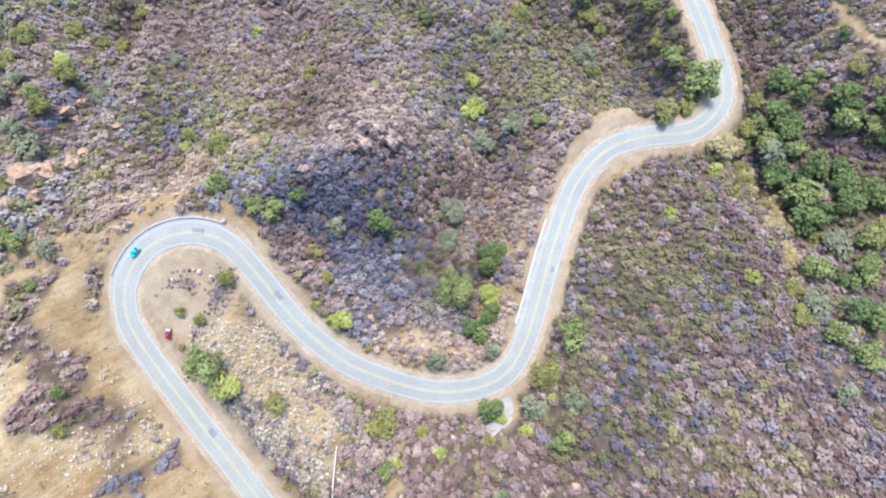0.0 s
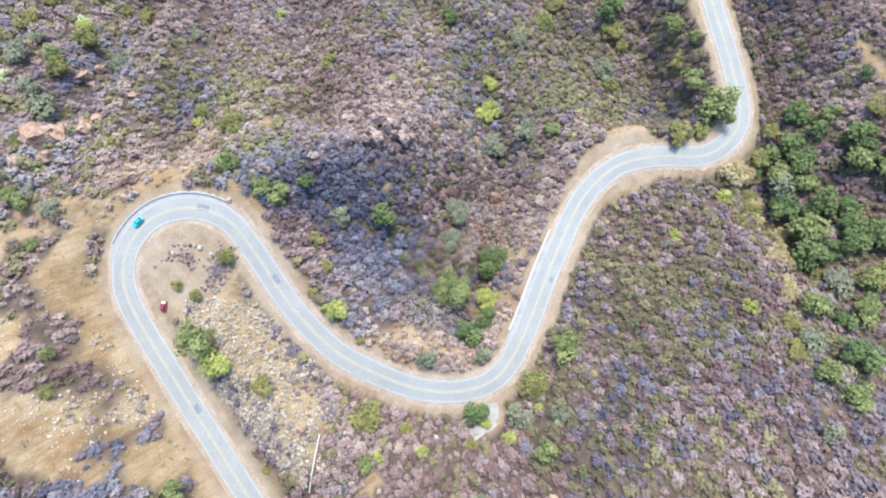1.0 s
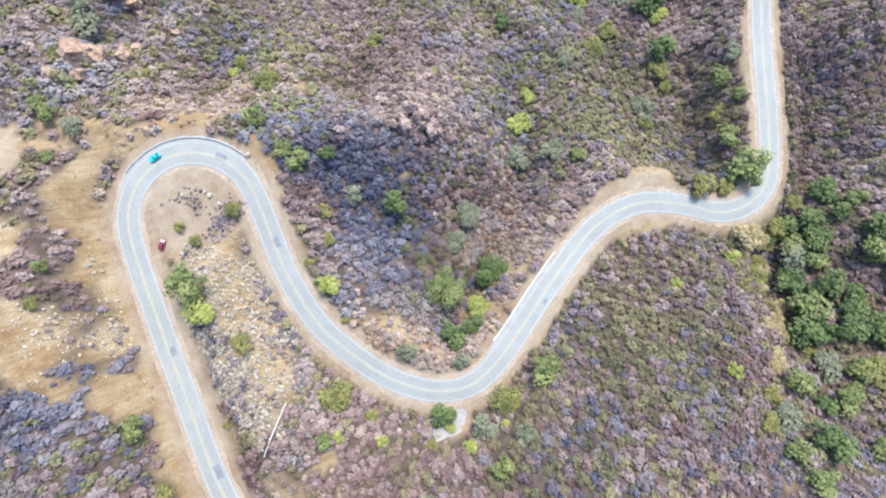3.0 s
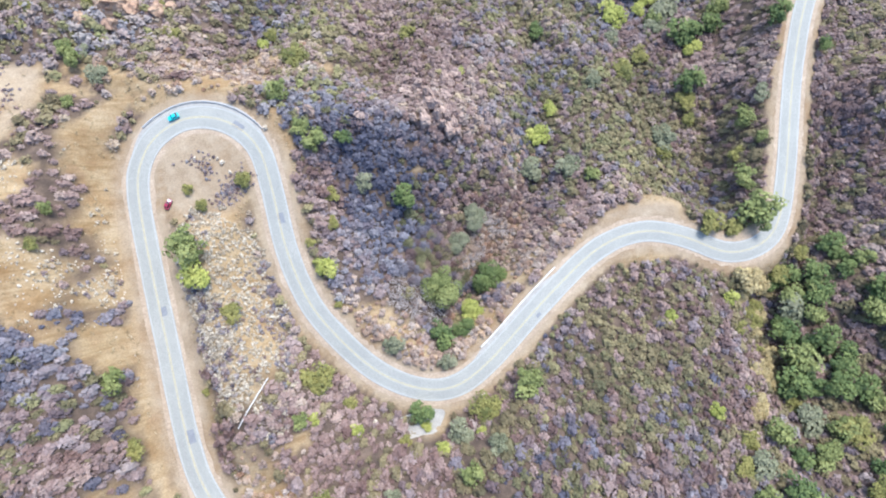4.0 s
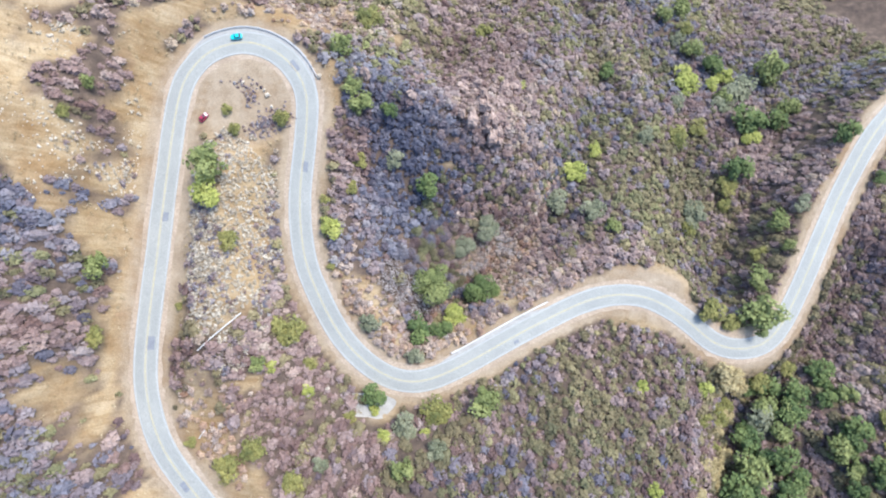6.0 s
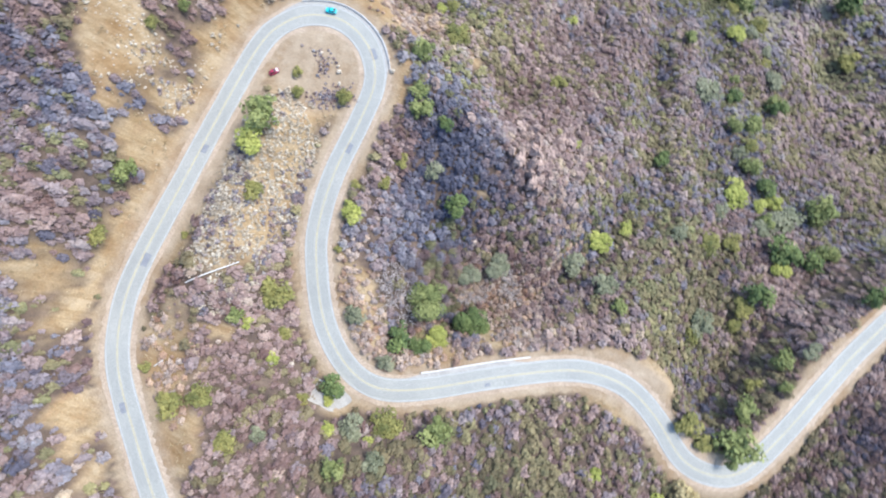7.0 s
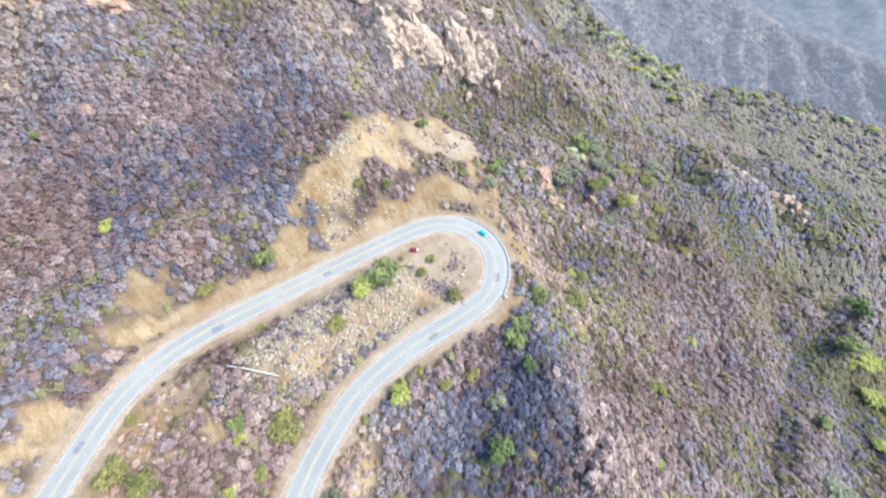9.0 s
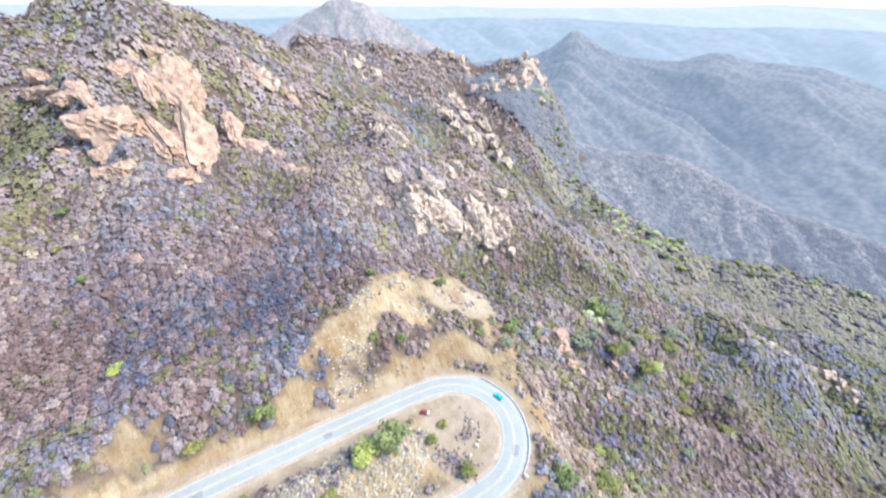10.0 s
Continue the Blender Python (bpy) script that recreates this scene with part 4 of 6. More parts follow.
HAZE_NEAR = haze_glow_material("brush_slope_haze_painted", (0.040, 0.044, 0.052), (0.090, 0.082, 0.078), (0.062, 0.079, 0.106), 0.09)
HAZE_PEAK = haze_glow_material("peak_haze_painted", (0.06, 0.056, 0.058), (0.15, 0.12, 0.11), (0.082, 0.092, 0.110), 0.13)
HAZE_MID = haze_glow_material("blue_range_haze_painted", (0.02, 0.025, 0.03), (0.05, 0.05, 0.05), (0.118, 0.152, 0.196), 0.03)
HAZE_FAR = haze_glow_material("pale_range_haze_painted", (0.015, 0.015, 0.015), (0.03, 0.03, 0.03), (0.185, 0.216, 0.252), 0.02)
CREEK_FOOT = [(a, d - 22, h - 7) for a, d, h in [(-45, 680, -150), (6, 605, -146), (13.6, 564, -148), (19.3, 559, -152), (26, 548, -142), (32, 507, -116), (38.5, 532, -98), (44, 546, -70), (50, 575, -50), (56, 600, -40)]]
NEAR_CREST = [(-45, 700, -110), (0, 655, -114), (8, 662, -115), (14.8, 705, -124), (19.6, 715, -128), (25.3, 808, -124), (31, 848, -110), (37, 800, -108), (47, 800, -90), (53.5, 796, -40), (56, 796, -30)]
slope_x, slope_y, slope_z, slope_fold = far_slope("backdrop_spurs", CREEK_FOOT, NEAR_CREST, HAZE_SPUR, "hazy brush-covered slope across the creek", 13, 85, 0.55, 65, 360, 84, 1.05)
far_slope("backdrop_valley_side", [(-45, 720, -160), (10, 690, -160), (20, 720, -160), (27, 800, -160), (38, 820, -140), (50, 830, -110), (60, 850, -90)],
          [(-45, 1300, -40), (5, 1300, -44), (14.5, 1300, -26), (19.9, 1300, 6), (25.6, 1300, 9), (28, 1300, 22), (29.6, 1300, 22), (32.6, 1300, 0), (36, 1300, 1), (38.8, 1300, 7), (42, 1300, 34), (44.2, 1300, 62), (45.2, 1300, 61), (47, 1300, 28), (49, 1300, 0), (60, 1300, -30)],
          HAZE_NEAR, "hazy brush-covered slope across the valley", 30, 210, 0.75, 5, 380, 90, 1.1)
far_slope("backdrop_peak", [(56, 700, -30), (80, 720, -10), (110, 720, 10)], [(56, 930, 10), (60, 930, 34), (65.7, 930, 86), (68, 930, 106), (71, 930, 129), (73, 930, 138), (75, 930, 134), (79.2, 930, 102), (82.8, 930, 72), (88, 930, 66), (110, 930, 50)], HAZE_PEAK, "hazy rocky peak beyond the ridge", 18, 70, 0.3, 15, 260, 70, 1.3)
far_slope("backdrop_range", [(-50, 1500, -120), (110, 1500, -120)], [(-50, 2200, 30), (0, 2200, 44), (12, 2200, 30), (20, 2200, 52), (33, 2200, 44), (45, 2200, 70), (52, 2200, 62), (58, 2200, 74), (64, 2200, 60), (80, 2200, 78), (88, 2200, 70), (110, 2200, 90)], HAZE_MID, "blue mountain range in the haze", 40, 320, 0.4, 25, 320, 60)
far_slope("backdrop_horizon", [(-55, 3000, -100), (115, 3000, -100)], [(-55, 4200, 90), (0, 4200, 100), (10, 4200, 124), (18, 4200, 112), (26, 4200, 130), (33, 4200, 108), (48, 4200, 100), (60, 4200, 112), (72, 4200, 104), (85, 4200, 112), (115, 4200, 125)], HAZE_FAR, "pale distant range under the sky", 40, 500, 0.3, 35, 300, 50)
# A sheet just above the ground, added to carry painted haze.
turn = np.radians(np.linspace(38, 58, 120))[None, :] * np.ones((40, 1))
away = np.interp(np.degrees(turn), [c[0] for c in KNOLL_FLANK], [c[1] for c in KNOLL_FLANK]) + np.linspace(0, 1, 40)[:, None] * np.interp(np.degrees(turn), [38, 43, 49, 58], [60, 80, 85, 20])
flank_x, flank_y = -np.sin(turn) * away, np.cos(turn) * away
flank_z = ground_height(flank_x.ravel(), flank_y.ravel()) + 0.8
idx = np.arange(turn.size).reshape(turn.shape)
flank_mesh = raw_mesh("backdrop_haze_sheet", np.column_stack([flank_x.ravel(), flank_y.ravel(), flank_z]), np.stack([idx[:-1, :-1], idx[1:, :-1], idx[1:, 1:], idx[:-1, 1:]], -1).reshape(-1, 4), HAZE_SPUR, True)
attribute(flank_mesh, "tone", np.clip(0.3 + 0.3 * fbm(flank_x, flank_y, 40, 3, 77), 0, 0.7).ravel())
tagged(new("backdrop_haze_sheet", flank_mesh), "painted haze sheet over the brush-covered flank below the knoll", "hill", kind="structure")
pick = rng.choice(turn.size, 1500, replace=False)
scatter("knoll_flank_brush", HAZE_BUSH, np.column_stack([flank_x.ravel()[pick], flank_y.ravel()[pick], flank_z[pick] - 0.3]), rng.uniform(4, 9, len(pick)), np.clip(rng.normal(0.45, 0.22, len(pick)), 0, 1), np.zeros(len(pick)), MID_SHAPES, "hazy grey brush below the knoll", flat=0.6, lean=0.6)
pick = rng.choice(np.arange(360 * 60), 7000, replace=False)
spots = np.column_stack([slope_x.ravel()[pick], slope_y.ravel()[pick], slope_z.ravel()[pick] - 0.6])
# Bush tones follow the folds, repeating the painted relief shading.
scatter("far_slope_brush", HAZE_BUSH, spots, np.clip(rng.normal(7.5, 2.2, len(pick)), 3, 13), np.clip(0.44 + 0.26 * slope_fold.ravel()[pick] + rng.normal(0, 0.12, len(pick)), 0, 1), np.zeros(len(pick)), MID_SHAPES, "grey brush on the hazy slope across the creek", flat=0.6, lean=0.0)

# ---- trees ----
LEAVES = {"oak": OAK_LEAF, "dark": DARK_LEAF, "lime": LIME_LEAF, "olive": OLIVE_LEAF, "grey": GREY_LEAF, "straw": STRAW_LEAF, "pale": HAZE_PALE_LEAF}
WORDS = {
    "oak": ("tree", "rounded green live oak with a lumpy crown", "tree"),
    "dark": ("tree", "dark green oak with a dense crown", "tree"),
    "lime": ("tree", "bright yellow-green tree with a soft crown", "tree"),
    "olive": ("bush", "large olive green bush standing in dry brush", "bush"),
    "grey": ("bush", "pale grey-green bush with a loose crown", "bush"),
    "pale": ("tree", "pale yellow-green tree along the valley creek", "tree"),
    "straw": ("bush", "dry straw-yellow bush beside the creek", "bush"),
}


def crown_mesh(kind, seed, leaves=860, leaf=1.0):
    """A crown of radius 1: leaf sprays over uneven lumps, with gaps between them."""
    r = np.random.default_rng(seed)
    lumps = 22
    # Three or four boughs of their own size and height, each of several lumps.
    boughs = int(r.integers(3, 5))
    b = 2 * np.pi * np.arange(boughs) / boughs + r.uniform(0, 6.28) + r.normal(0, 0.35, boughs)
    out, big, tall = r.uniform(0.18, 0.5, boughs), r.uniform(0.7, 1.2, boughs), r.uniform(-0.22, 0.16, boughs)
    i = np.arange(lumps) % boughs
    a, q = r.uniform(0, 2 * np.pi, lumps), np.sqrt(r.random(lumps)) * 0.42 * big[i]
    c = np.stack([np.cos(b[i]) * out[i] + np.cos(a) * q, np.sin(b[i]) * out[i] + np.sin(a) * q, 0.82 + tall[i] + 0.3 * (1 - (q / 0.45) ** 2) + r.normal(0, 0.08, lumps)], 1)
    rad = r.uniform(0.22, 0.42, lumps) * (0.65 + 0.4 * big[i])
    shade = r.normal(0, 0.13, boughs)[i]
    v, f, tone = [], [], []
    for k in range(leaves):
        i = k % lumps
        d = r.normal(size=3)
        d[2] = d[2] + 0.4
        d /= np.linalg.norm(d)
        p = c[i] + d * rad[i] * r.uniform(0.72, 1.05)
        n = d + r.normal(0, 0.4, 3) + [0, 0, 0.55]
        n /= np.linalg.norm(n)
        u = np.cross(n, r.normal(size=3))
        u /= np.linalg.norm(u)
        w = np.cross(n, u)
        s = leaf * r.uniform(0.06, 0.112)
        b = len(v)
        v += [p - u * s - w * s * 0.7, p + u * s - w * s * 0.6 - n * s * 0.2, p + w * s * 1.2 - n * s * 0.2]
        f.append((b, b + 1, b + 2))
        # Tone rises with height: light from above painted onto the crown tops.
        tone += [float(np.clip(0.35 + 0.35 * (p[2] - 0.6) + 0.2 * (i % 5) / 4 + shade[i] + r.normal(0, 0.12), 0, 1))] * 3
    me = raw_mesh("crown", np.array(v), np.array(f), LEAVES[kind])
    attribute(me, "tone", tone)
    return me


def limb(bm, path, radii, sides=6):
    """A tapered branch along a path."""
    rings = []
    for k, p in enumerate(path):
        p = Vector(p)
        d = (Vector(path[min(k + 1, len(path) - 1)]) - Vector(path[max(k - 1, 0)])).normalized()
        u = d.orthogonal().normalized()
        w = d.cross(u)
        rings.append([bm.verts.new(p + (u * math.cos(2 * math.pi * s / sides) + w * math.sin(2 * math.pi * s / sides)) * radii[k]) for s in range(sides)])
    for a, b in zip(rings[:-1], rings[1:]):
        for s in range(sides):
            bm.faces.new((a[s], a[(s + 1) % sides], b[(s + 1) % sides], b[s]))
    bm.faces.new(rings[-1])


def make_tree(kind, seed, fine=False):
    """A tree of crown radius 1 that stands on the origin."""
    name, label, category = WORDS[kind]
    root = tagged(new(name), label, category)
    r = random.Random(seed)
    bm = bmesh.new()
    limb(bm, [(0, 0, -0.15), (0.02, 0.01, 0.2), (0.05, -0.02, 0.5)], [0.085, 0.07, 0.055])
    for k in range(5):
        a = 2 * math.pi * k / 5 + r.uniform(-0.4, 0.4)
        d = r.uniform(0.35, 0.55)
        limb(bm, [(0.04, 0, 0.42), (0.5 * d * math.cos(a), 0.5 * d * math.sin(a), 0.66), (d * math.cos(a), d * math.sin(a), 0.95)], [0.045, 0.03, 0.012])
    part("trunk", bm, BARK, root)
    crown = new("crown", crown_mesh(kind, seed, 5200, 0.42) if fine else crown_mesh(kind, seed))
    crown.parent = root
    return root


PROTOTYPES = {}


def plant(rows, group):
    for x, y, rad, kind in rows:
        rad *= 1.08
        fine = math.hypot(x, y) < 26
        n = PROTOTYPES.setdefault((kind, fine), [])
        z = float(ground_height(np.array([x]), np.array([y]))[0])
        m = pose(x, y, z - 0.05, 0, 0, random.uniform(0, 360)) @ Matrix.Diagonal((rad, rad * random.uniform(0.88, 1.1), rad * (random.uniform(0.7, 0.95) if kind in ("oak", "dark") else random.uniform(0.5, 0.7)), 1))
        if len(n) < (1 if fine else 3):
            t = make_tree(kind, 10 + 7 * len(n) + len(kind), fine)
            t.matrix_basis = m
            n.append(t)
        else:
            src = random.choice(n)
            t = copy_thing(src, Matrix())
            t.matrix_basis = m
        tagged(t, group=group)


ISLAND_TREES = [
    (-73.8, 22.6, 6.1, "oak"), (-74, 13.3, 5.2, "lime"), (-67.4, -0.4, 3.6, "olive"), (-76.5, 42.6, 2, "olive"), (-73, 36.3, 2.2, "olive"), (-58.4, 42, 2.8, "olive"),
    (-37.8, 6.7, 4.1, "lime"), (-37.6, -5.8, 1.5, "olive"), (-41.8, 16.5, 1.9, "olive"), (-48.3, -28.1, 5.8, "olive"), (-40.5, -39.4, 2.6, "olive"), (-39.4, -46.6, 2.4, "lime"),
    (-53.8, -38.1, 3, "oak"), (-103.8, -13.1, 4.4, "oak"), (-102.7, -33.9, 3.7, "olive"), (-81.1, -22.9, 1.4, "olive"), (-70.5, -63.4, 2, "olive"), (-51, -63, 4, "olive"),
]
BEND_TREES = [
    (-17.7, -47.8, 4.2, "dark"), (-17.9, -53, 2.1, "lime"), (19.5, -46, 5.8, "oak"), (3.9, -51.4, 5.7, "olive"), (-5.9, -56.4, 5.2, "grey"), (0.2, -57.3, 2, "lime"),
    (-12.6, -59.2, 2.4, "lime"), (-25.7, -55.5, 2.6, "olive"), (-1.3, -8.2, 7.4, "oak"), (16, -10, 7, "dark"), (6.5, -20.3, 5.4, "lime"), (-5.7, -26, 5.3, "dark"),
    (2.6, -24.2, 4.1, "dark"), (-5.2, -33.6, 3.3, "grey"), (-21.7, -24.2, 3.8, "grey"), (-5.6, -64.4, 3.8, "oak"), (3.7, -59.8, 3.5, "grey"),
]
SPUR_TREES = [
    (-33, 50.3, 4.6, "oak"), (-36.2, 55, 3.4, "oak"), (-24.2, 51, 3.1, "dark"), (-20.6, 35, 3.4, "grey"), (-7.9, 26.4, 4.5, "dark"), (-34, 22.1, 2.5, "olive"),
    (-32.5, 31.9, 2.9, "olive"), (7.3, 5.9, 4.5, "grey"), (15.6, 15, 5.2, "grey"), (49.1, 43.6, 5, "lime"), (43.6, 28.6, 5.0, "grey"), (56.2, 27.3, 5.2, "grey"),
    (-35.9, 85.5, 4.9, "olive"), (-42, 69, 4.2, "oak"), (63.4, 92.1, 3.9, "dark"), (6.7, 95.7, 3.9, "olive"), (23.5, 70.7, 1.8, "lime"), (-46.2, 102.7, 3.3, "olive"),
    (-102.2, 90.8, 3.3, "oak"), (-96, 85.5, 3.7, "grey"), (-104.7, 76.6, 2.3, "oak"), (-110.8, 41.6, 2.3, "oak"), (-112.6, 31.1, 2.2, "olive"),
]
LOWER_ROAD_TREES = [
    (103.4, 96.6, 7.2, "lime"), (107.3, 113, 5.2, "oak"), (127.4, 93.8, 7.9, "grey"), (141.9, 105.8, 7.5, "oak"), (116.6, 95.5, 3.5, "lime"), (119.1, 85.7, 5.2, "grey"),
    (129.1, 77.1, 8.1, "dark"), (130, 69.6, 4.5, "lime"), (153.6, 68.1, 4.7, "dark"), (166.1, 50.4, 3.3, "dark"), (138, 38.1, 4, "grey"), (131.3, 30.1, 5, "oak"),
    (122.7, 7.1, 4.9, "oak"), (118.9, -6.1, 8.4, "oak"), (100.2, -7.6, 4.5, "olive"), (108.8, -11.3, 3.4, "olive"), (125.7, 16.5, 3.7, "olive"), (63.9, 21, 3.5, "oak"),
]
CREEK_TREES = [
    (129.7, -34.3, 5.3, "dark"), (109.1, -30.7, 5.4, "straw"), (122.2, -39.6, 3.1, "straw"), (125.9, -45.4, 6, "grey"), (101.4, -36.1, 3.1, "lime"), (115.4, -44.1, 3.3, "olive"),
    (120, -52.7, 5.9, "dark"), (118.8, -62, 7, "oak"), (130.6, -58.6, 5.7, "dark"), (112.9, -69.9, 6.4, "dark"), (106.2, -62.2, 3.3, "straw"), (105, -69.1, 2.8, "straw"),
    (94, -73, 3, "straw"), (95, -77.9, 5.3, "oak"), (113.5, -81.7, 6.2, "grey"), (120.8, -85.1, 4.6, "oak"), (75.9, -67.1, 2.9, "lime"), (153.4, -32, 4.2, "oak"),
    (134.9, -76.3, 5.5, "dark"), (130.8, -69.5, 4.8, "dark"), (84, -77.8, 3.6, "olive"), (73.7, -36.4, 2.4, "lime"), (135.2, -41.6, 3.8, "oak"), (99.2, -46.3, 2.8, "olive"),
]
UPPER_CREEK_TREES = [
    (84.2, -84, 4.9, "grey"), (80.2, -90.9, 4.1, "oak"), (92, -94.3, 6.5, "dark"), (110.4, -91.8, 5.3, "oak"), (81.6, -100.4, 4.6, "oak"), (78.2, -83.7, 3.5, "olive"),
    (67.1, -101.7, 3.5, "grey"), (100.3, -88.4, 3.7, "dark"),
]
NORTH_SLOPE_TREES = [
    (-69, 154, 5, "olive"), (-80.7, 142.3, 4.8, "olive"), (-91.4, 128.9, 5.5, "grey"), (-90.3, 137.6, 4.2, "grey"), (-49.5, 163, 3, "olive"), (-32.7, 169.6, 3.6, "olive"),
    (-34, 139.4, 3.2, "grey"), (1, 134.6, 2.6, "lime"), (-49.5, 98.7, 2.6, "lime"), (-89.2, 152.2, 4.7, "grey"), (-83.2, 168.5, 5, "olive"), (-71.8, 175.5, 5, "olive"),
    (-65.7, 138.6, 3.7, "grey"), (-76.9, 190.7, 6.1, "grey"), (-58.2, 174.3, 3.8, "olive"),
]
RAVINE_TREES = [
    (47.5, 225.9, 7.2, "oak"), (58.1, 234.5, 6.8, "lime"), (72.1, 222.6, 6.2, "lime"), (85.9, 224.9, 6.9, "oak"), (57.7, 163.3, 3.8, "oak"), (83.8, 191.8, 5.2, "lime"),
    (72.1, 137.4, 6.7, "grey"), (103, 136.2, 5.1, "oak"), (116.8, 156.5, 5, "dark"), (115.6, 339.1, 11.8, "dark"), (119.5, 281.8, 10.4, "dark"), (119.4, 314.4, 9.3, "oak"),
    (122.2, 257.5, 8, "dark"), (136.6, 290.6, 9.7, "dark"), (37.2, 243.5, 5.9, "dark"), (146.8, 264.3, 9.3, "dark"), (162, 227.6, 6.9, "olive"), (77.5, 306.1, 5.5, "olive"),
]
UPHILL_TREES = [
    (-57.8, -68.4, 4.4, "olive"), (-37.8, -71.6, 3.8, "olive"), (-30.8, -66.3, 2.7, "grey"), (-50.7, -38.9, 2.5, "lime"),
]
RIDGE_TREES = [
    (-126.5, -50.1, 2.9, "lime"), (-133.2, 72.6, 3.3, "oak"), (-140.2, 89.7, 2.3, "oak"), (-105.3, 153.6, 6.9, "oak"), (-101.6, 164, 5.1, "grey"), (-79.6, 148, 4, "oak"),
    (-69, 158.1, 4, "lime"), (-104.2, 95.8, 3.2, "oak"), (-138.6, 40.3, 2.2, "oak"), (-166.2, -59.5, 2.1, "oak"), (-209, -68.7, 2.9, "oak"), (-135.7, 176.7, 3.6, "grey"),
    (-187.6, -69.1, 2.2, "olive"),
]
LOWER_SLOPE_TREES = [
    (-101.2, 144.2, 4.2, "pale"), (-106.3, 169.7, 4.3, "grey"), (-95.1, 144, 3, "pale"), (-83, 159.5, 3.1, "grey"), (-67, 161.7, 3.3, "pale"), (-100.3, 94.5, 2.4, "grey"),
    (-55.1, 230, 2.4, "grey"), (-76, 101.6, 3.1, "olive"), (-79.3, 114.6, 2.2, "olive"), (-53.9, 166.1, 2.8, "olive"), (-98.1, 114.2, 2.2, "olive"), (-60.8, 142.3, 2.9, "grey"),
    (-41.1, 183.9, 2.4, "grey"), (-114.5, 112.1, 2, "olive"),
]
KNOLL_TREES = [
    (-445.8, 400.9, 7.1, "pale"), (-441.8, 409.2, 7.2, "pale"), (-440.4, 420.7, 6.5, "pale"), (-454, 448.9, 6.8, "grey"), (-446.2, 390.6, 5.5, "pale"), (-433.8, 397.8, 5.5, "grey"),
    (-431.3, 412.7, 5.6, "grey"),
]
CLUSTER_TREES = [
    (123.2, 100.4, 4.3, "lime"), (142, 79.6, 5.2, "dark"), (150.2, 87.2, 4.7, "oak"), (132, 20.6, 2.7, "oak"), (58.3, 52.5, 3.4, "lime"), (79.8, 61.9, 4.1, "grey"),
    (122.4, 2.9, 2.7, "oak"),
]
CREEK_EDGE_BUSHES = [
    (117.9, -35.2, 3.9, "straw"), (112.5, -60.3, 3.0, "straw"), (104.7, -65.9, 3.2, "straw"), (95.9, -70.4, 2.9, "straw"), (90.9, -72.8, 2.5, "straw"), (115.6, -47.5, 2.8, "straw"),
    (108, -38, 2.6, "straw"), (109.5, -44, 2.2, "olive"), (110, -52, 2.8, "straw"), (107, -57, 2.2, "olive"), (99.5, -61, 2.4, "straw"), (92, -66, 2.4, "olive"), (112, -33, 2.6, "straw"),
]

plant(ISLAND_TREES, "trees inside the hairpin")
plant(BEND_TREES, "trees round the inner bend")
plant(SPUR_TREES, "bushes on the rocky spur")
plant(LOWER_ROAD_TREES, "trees along the lower road")
plant(CREEK_TREES, "trees along the creek")
plant(UPPER_CREEK_TREES, "trees along the creek")
plant(NORTH_SLOPE_TREES, "trees on the slope below the hairpin")
plant(RAVINE_TREES, "trees in the ravine")
plant(UPHILL_TREES, "bushes beside the upper road")
plant(RIDGE_TREES, "bushes on the ridge")
plant(CLUSTER_TREES, "trees along the lower road")
plant(CREEK_EDGE_BUSHES, "dry bushes along the creek")
plant(KNOLL_TREES, "trees below the knoll")
plant(LOWER_SLOPE_TREES, "trees on the lower slope")
# The rest of the creek's closed canopy.
creek_line = spline([(114, -42, 0), (116, -70, 0), (112, -100, 0), (124, -150, 0)], 4.0)
plant([(p[0] + random.uniform(-4, 26), p[1] + random.uniform(-5, 5), random.uniform(3.2, 6.4), random.choice(["dark", "oak", "dark", "olive", "dark"])) for p in creek_line], "trees along the creek")
for _ in range(46):
    plant([(random.uniform(122, 172), random.uniform(-112, -26), random.uniform(2.6, 5.8), random.choice(["dark", "oak", "dark", "dark", "olive"]))], "trees along the creek")
ravine_line = spline([(100, 20, 0), (100, 60, 0), (108, 100, 0), (100, 160, 0), (80, 230, 0)], 9.0)
plant([(p[0] + random.uniform(-12, 22), p[1] + random.uniform(-6, 6), random.uniform(3.0, 6.0), random.choice(["dark", "oak", "grey", "olive"])) for p in ravine_line], "trees in the ravine")
# Light green trees along the valley floor.
valley_line = spline([(-425, 395, 0), (-375, 402, 0), (-298, 412, 0), (-240, 447, 0), (-175, 503, 0), (-119, 560, 0), (-56, 606, 0), (20, 640, 0)], 9.0)
plant([(p[0] + random.gauss(0, 15), p[1] + random.gauss(0, 15), random.uniform(2.2, 5.5), random.choice(["pale", "grey", "oak", "lime"])) for p in list(valley_line) * 2], "trees on the valley floor")
plant([(-254 + 40 * u - 22 * v, 428 + 30 * u + 22 * v, random.uniform(2.6, 5.4), random.choice(["pale", "lime", "pale", "pale", "grey"])) for u, v in [(random.uniform(-1, 1), random.gauss(0, 0.45)) for _ in range(60)]], "trees on the valley floor")
plant([(34, 352, 5.0, "lime"), (32, 407, 5.5, "lime"), (36, 257, 5.2, "dark"), (48, 228, 4.6, "oak"), (61, 241, 5.6, "lime"), (56, 226, 4.0, "lime")], "trees in the ravine")

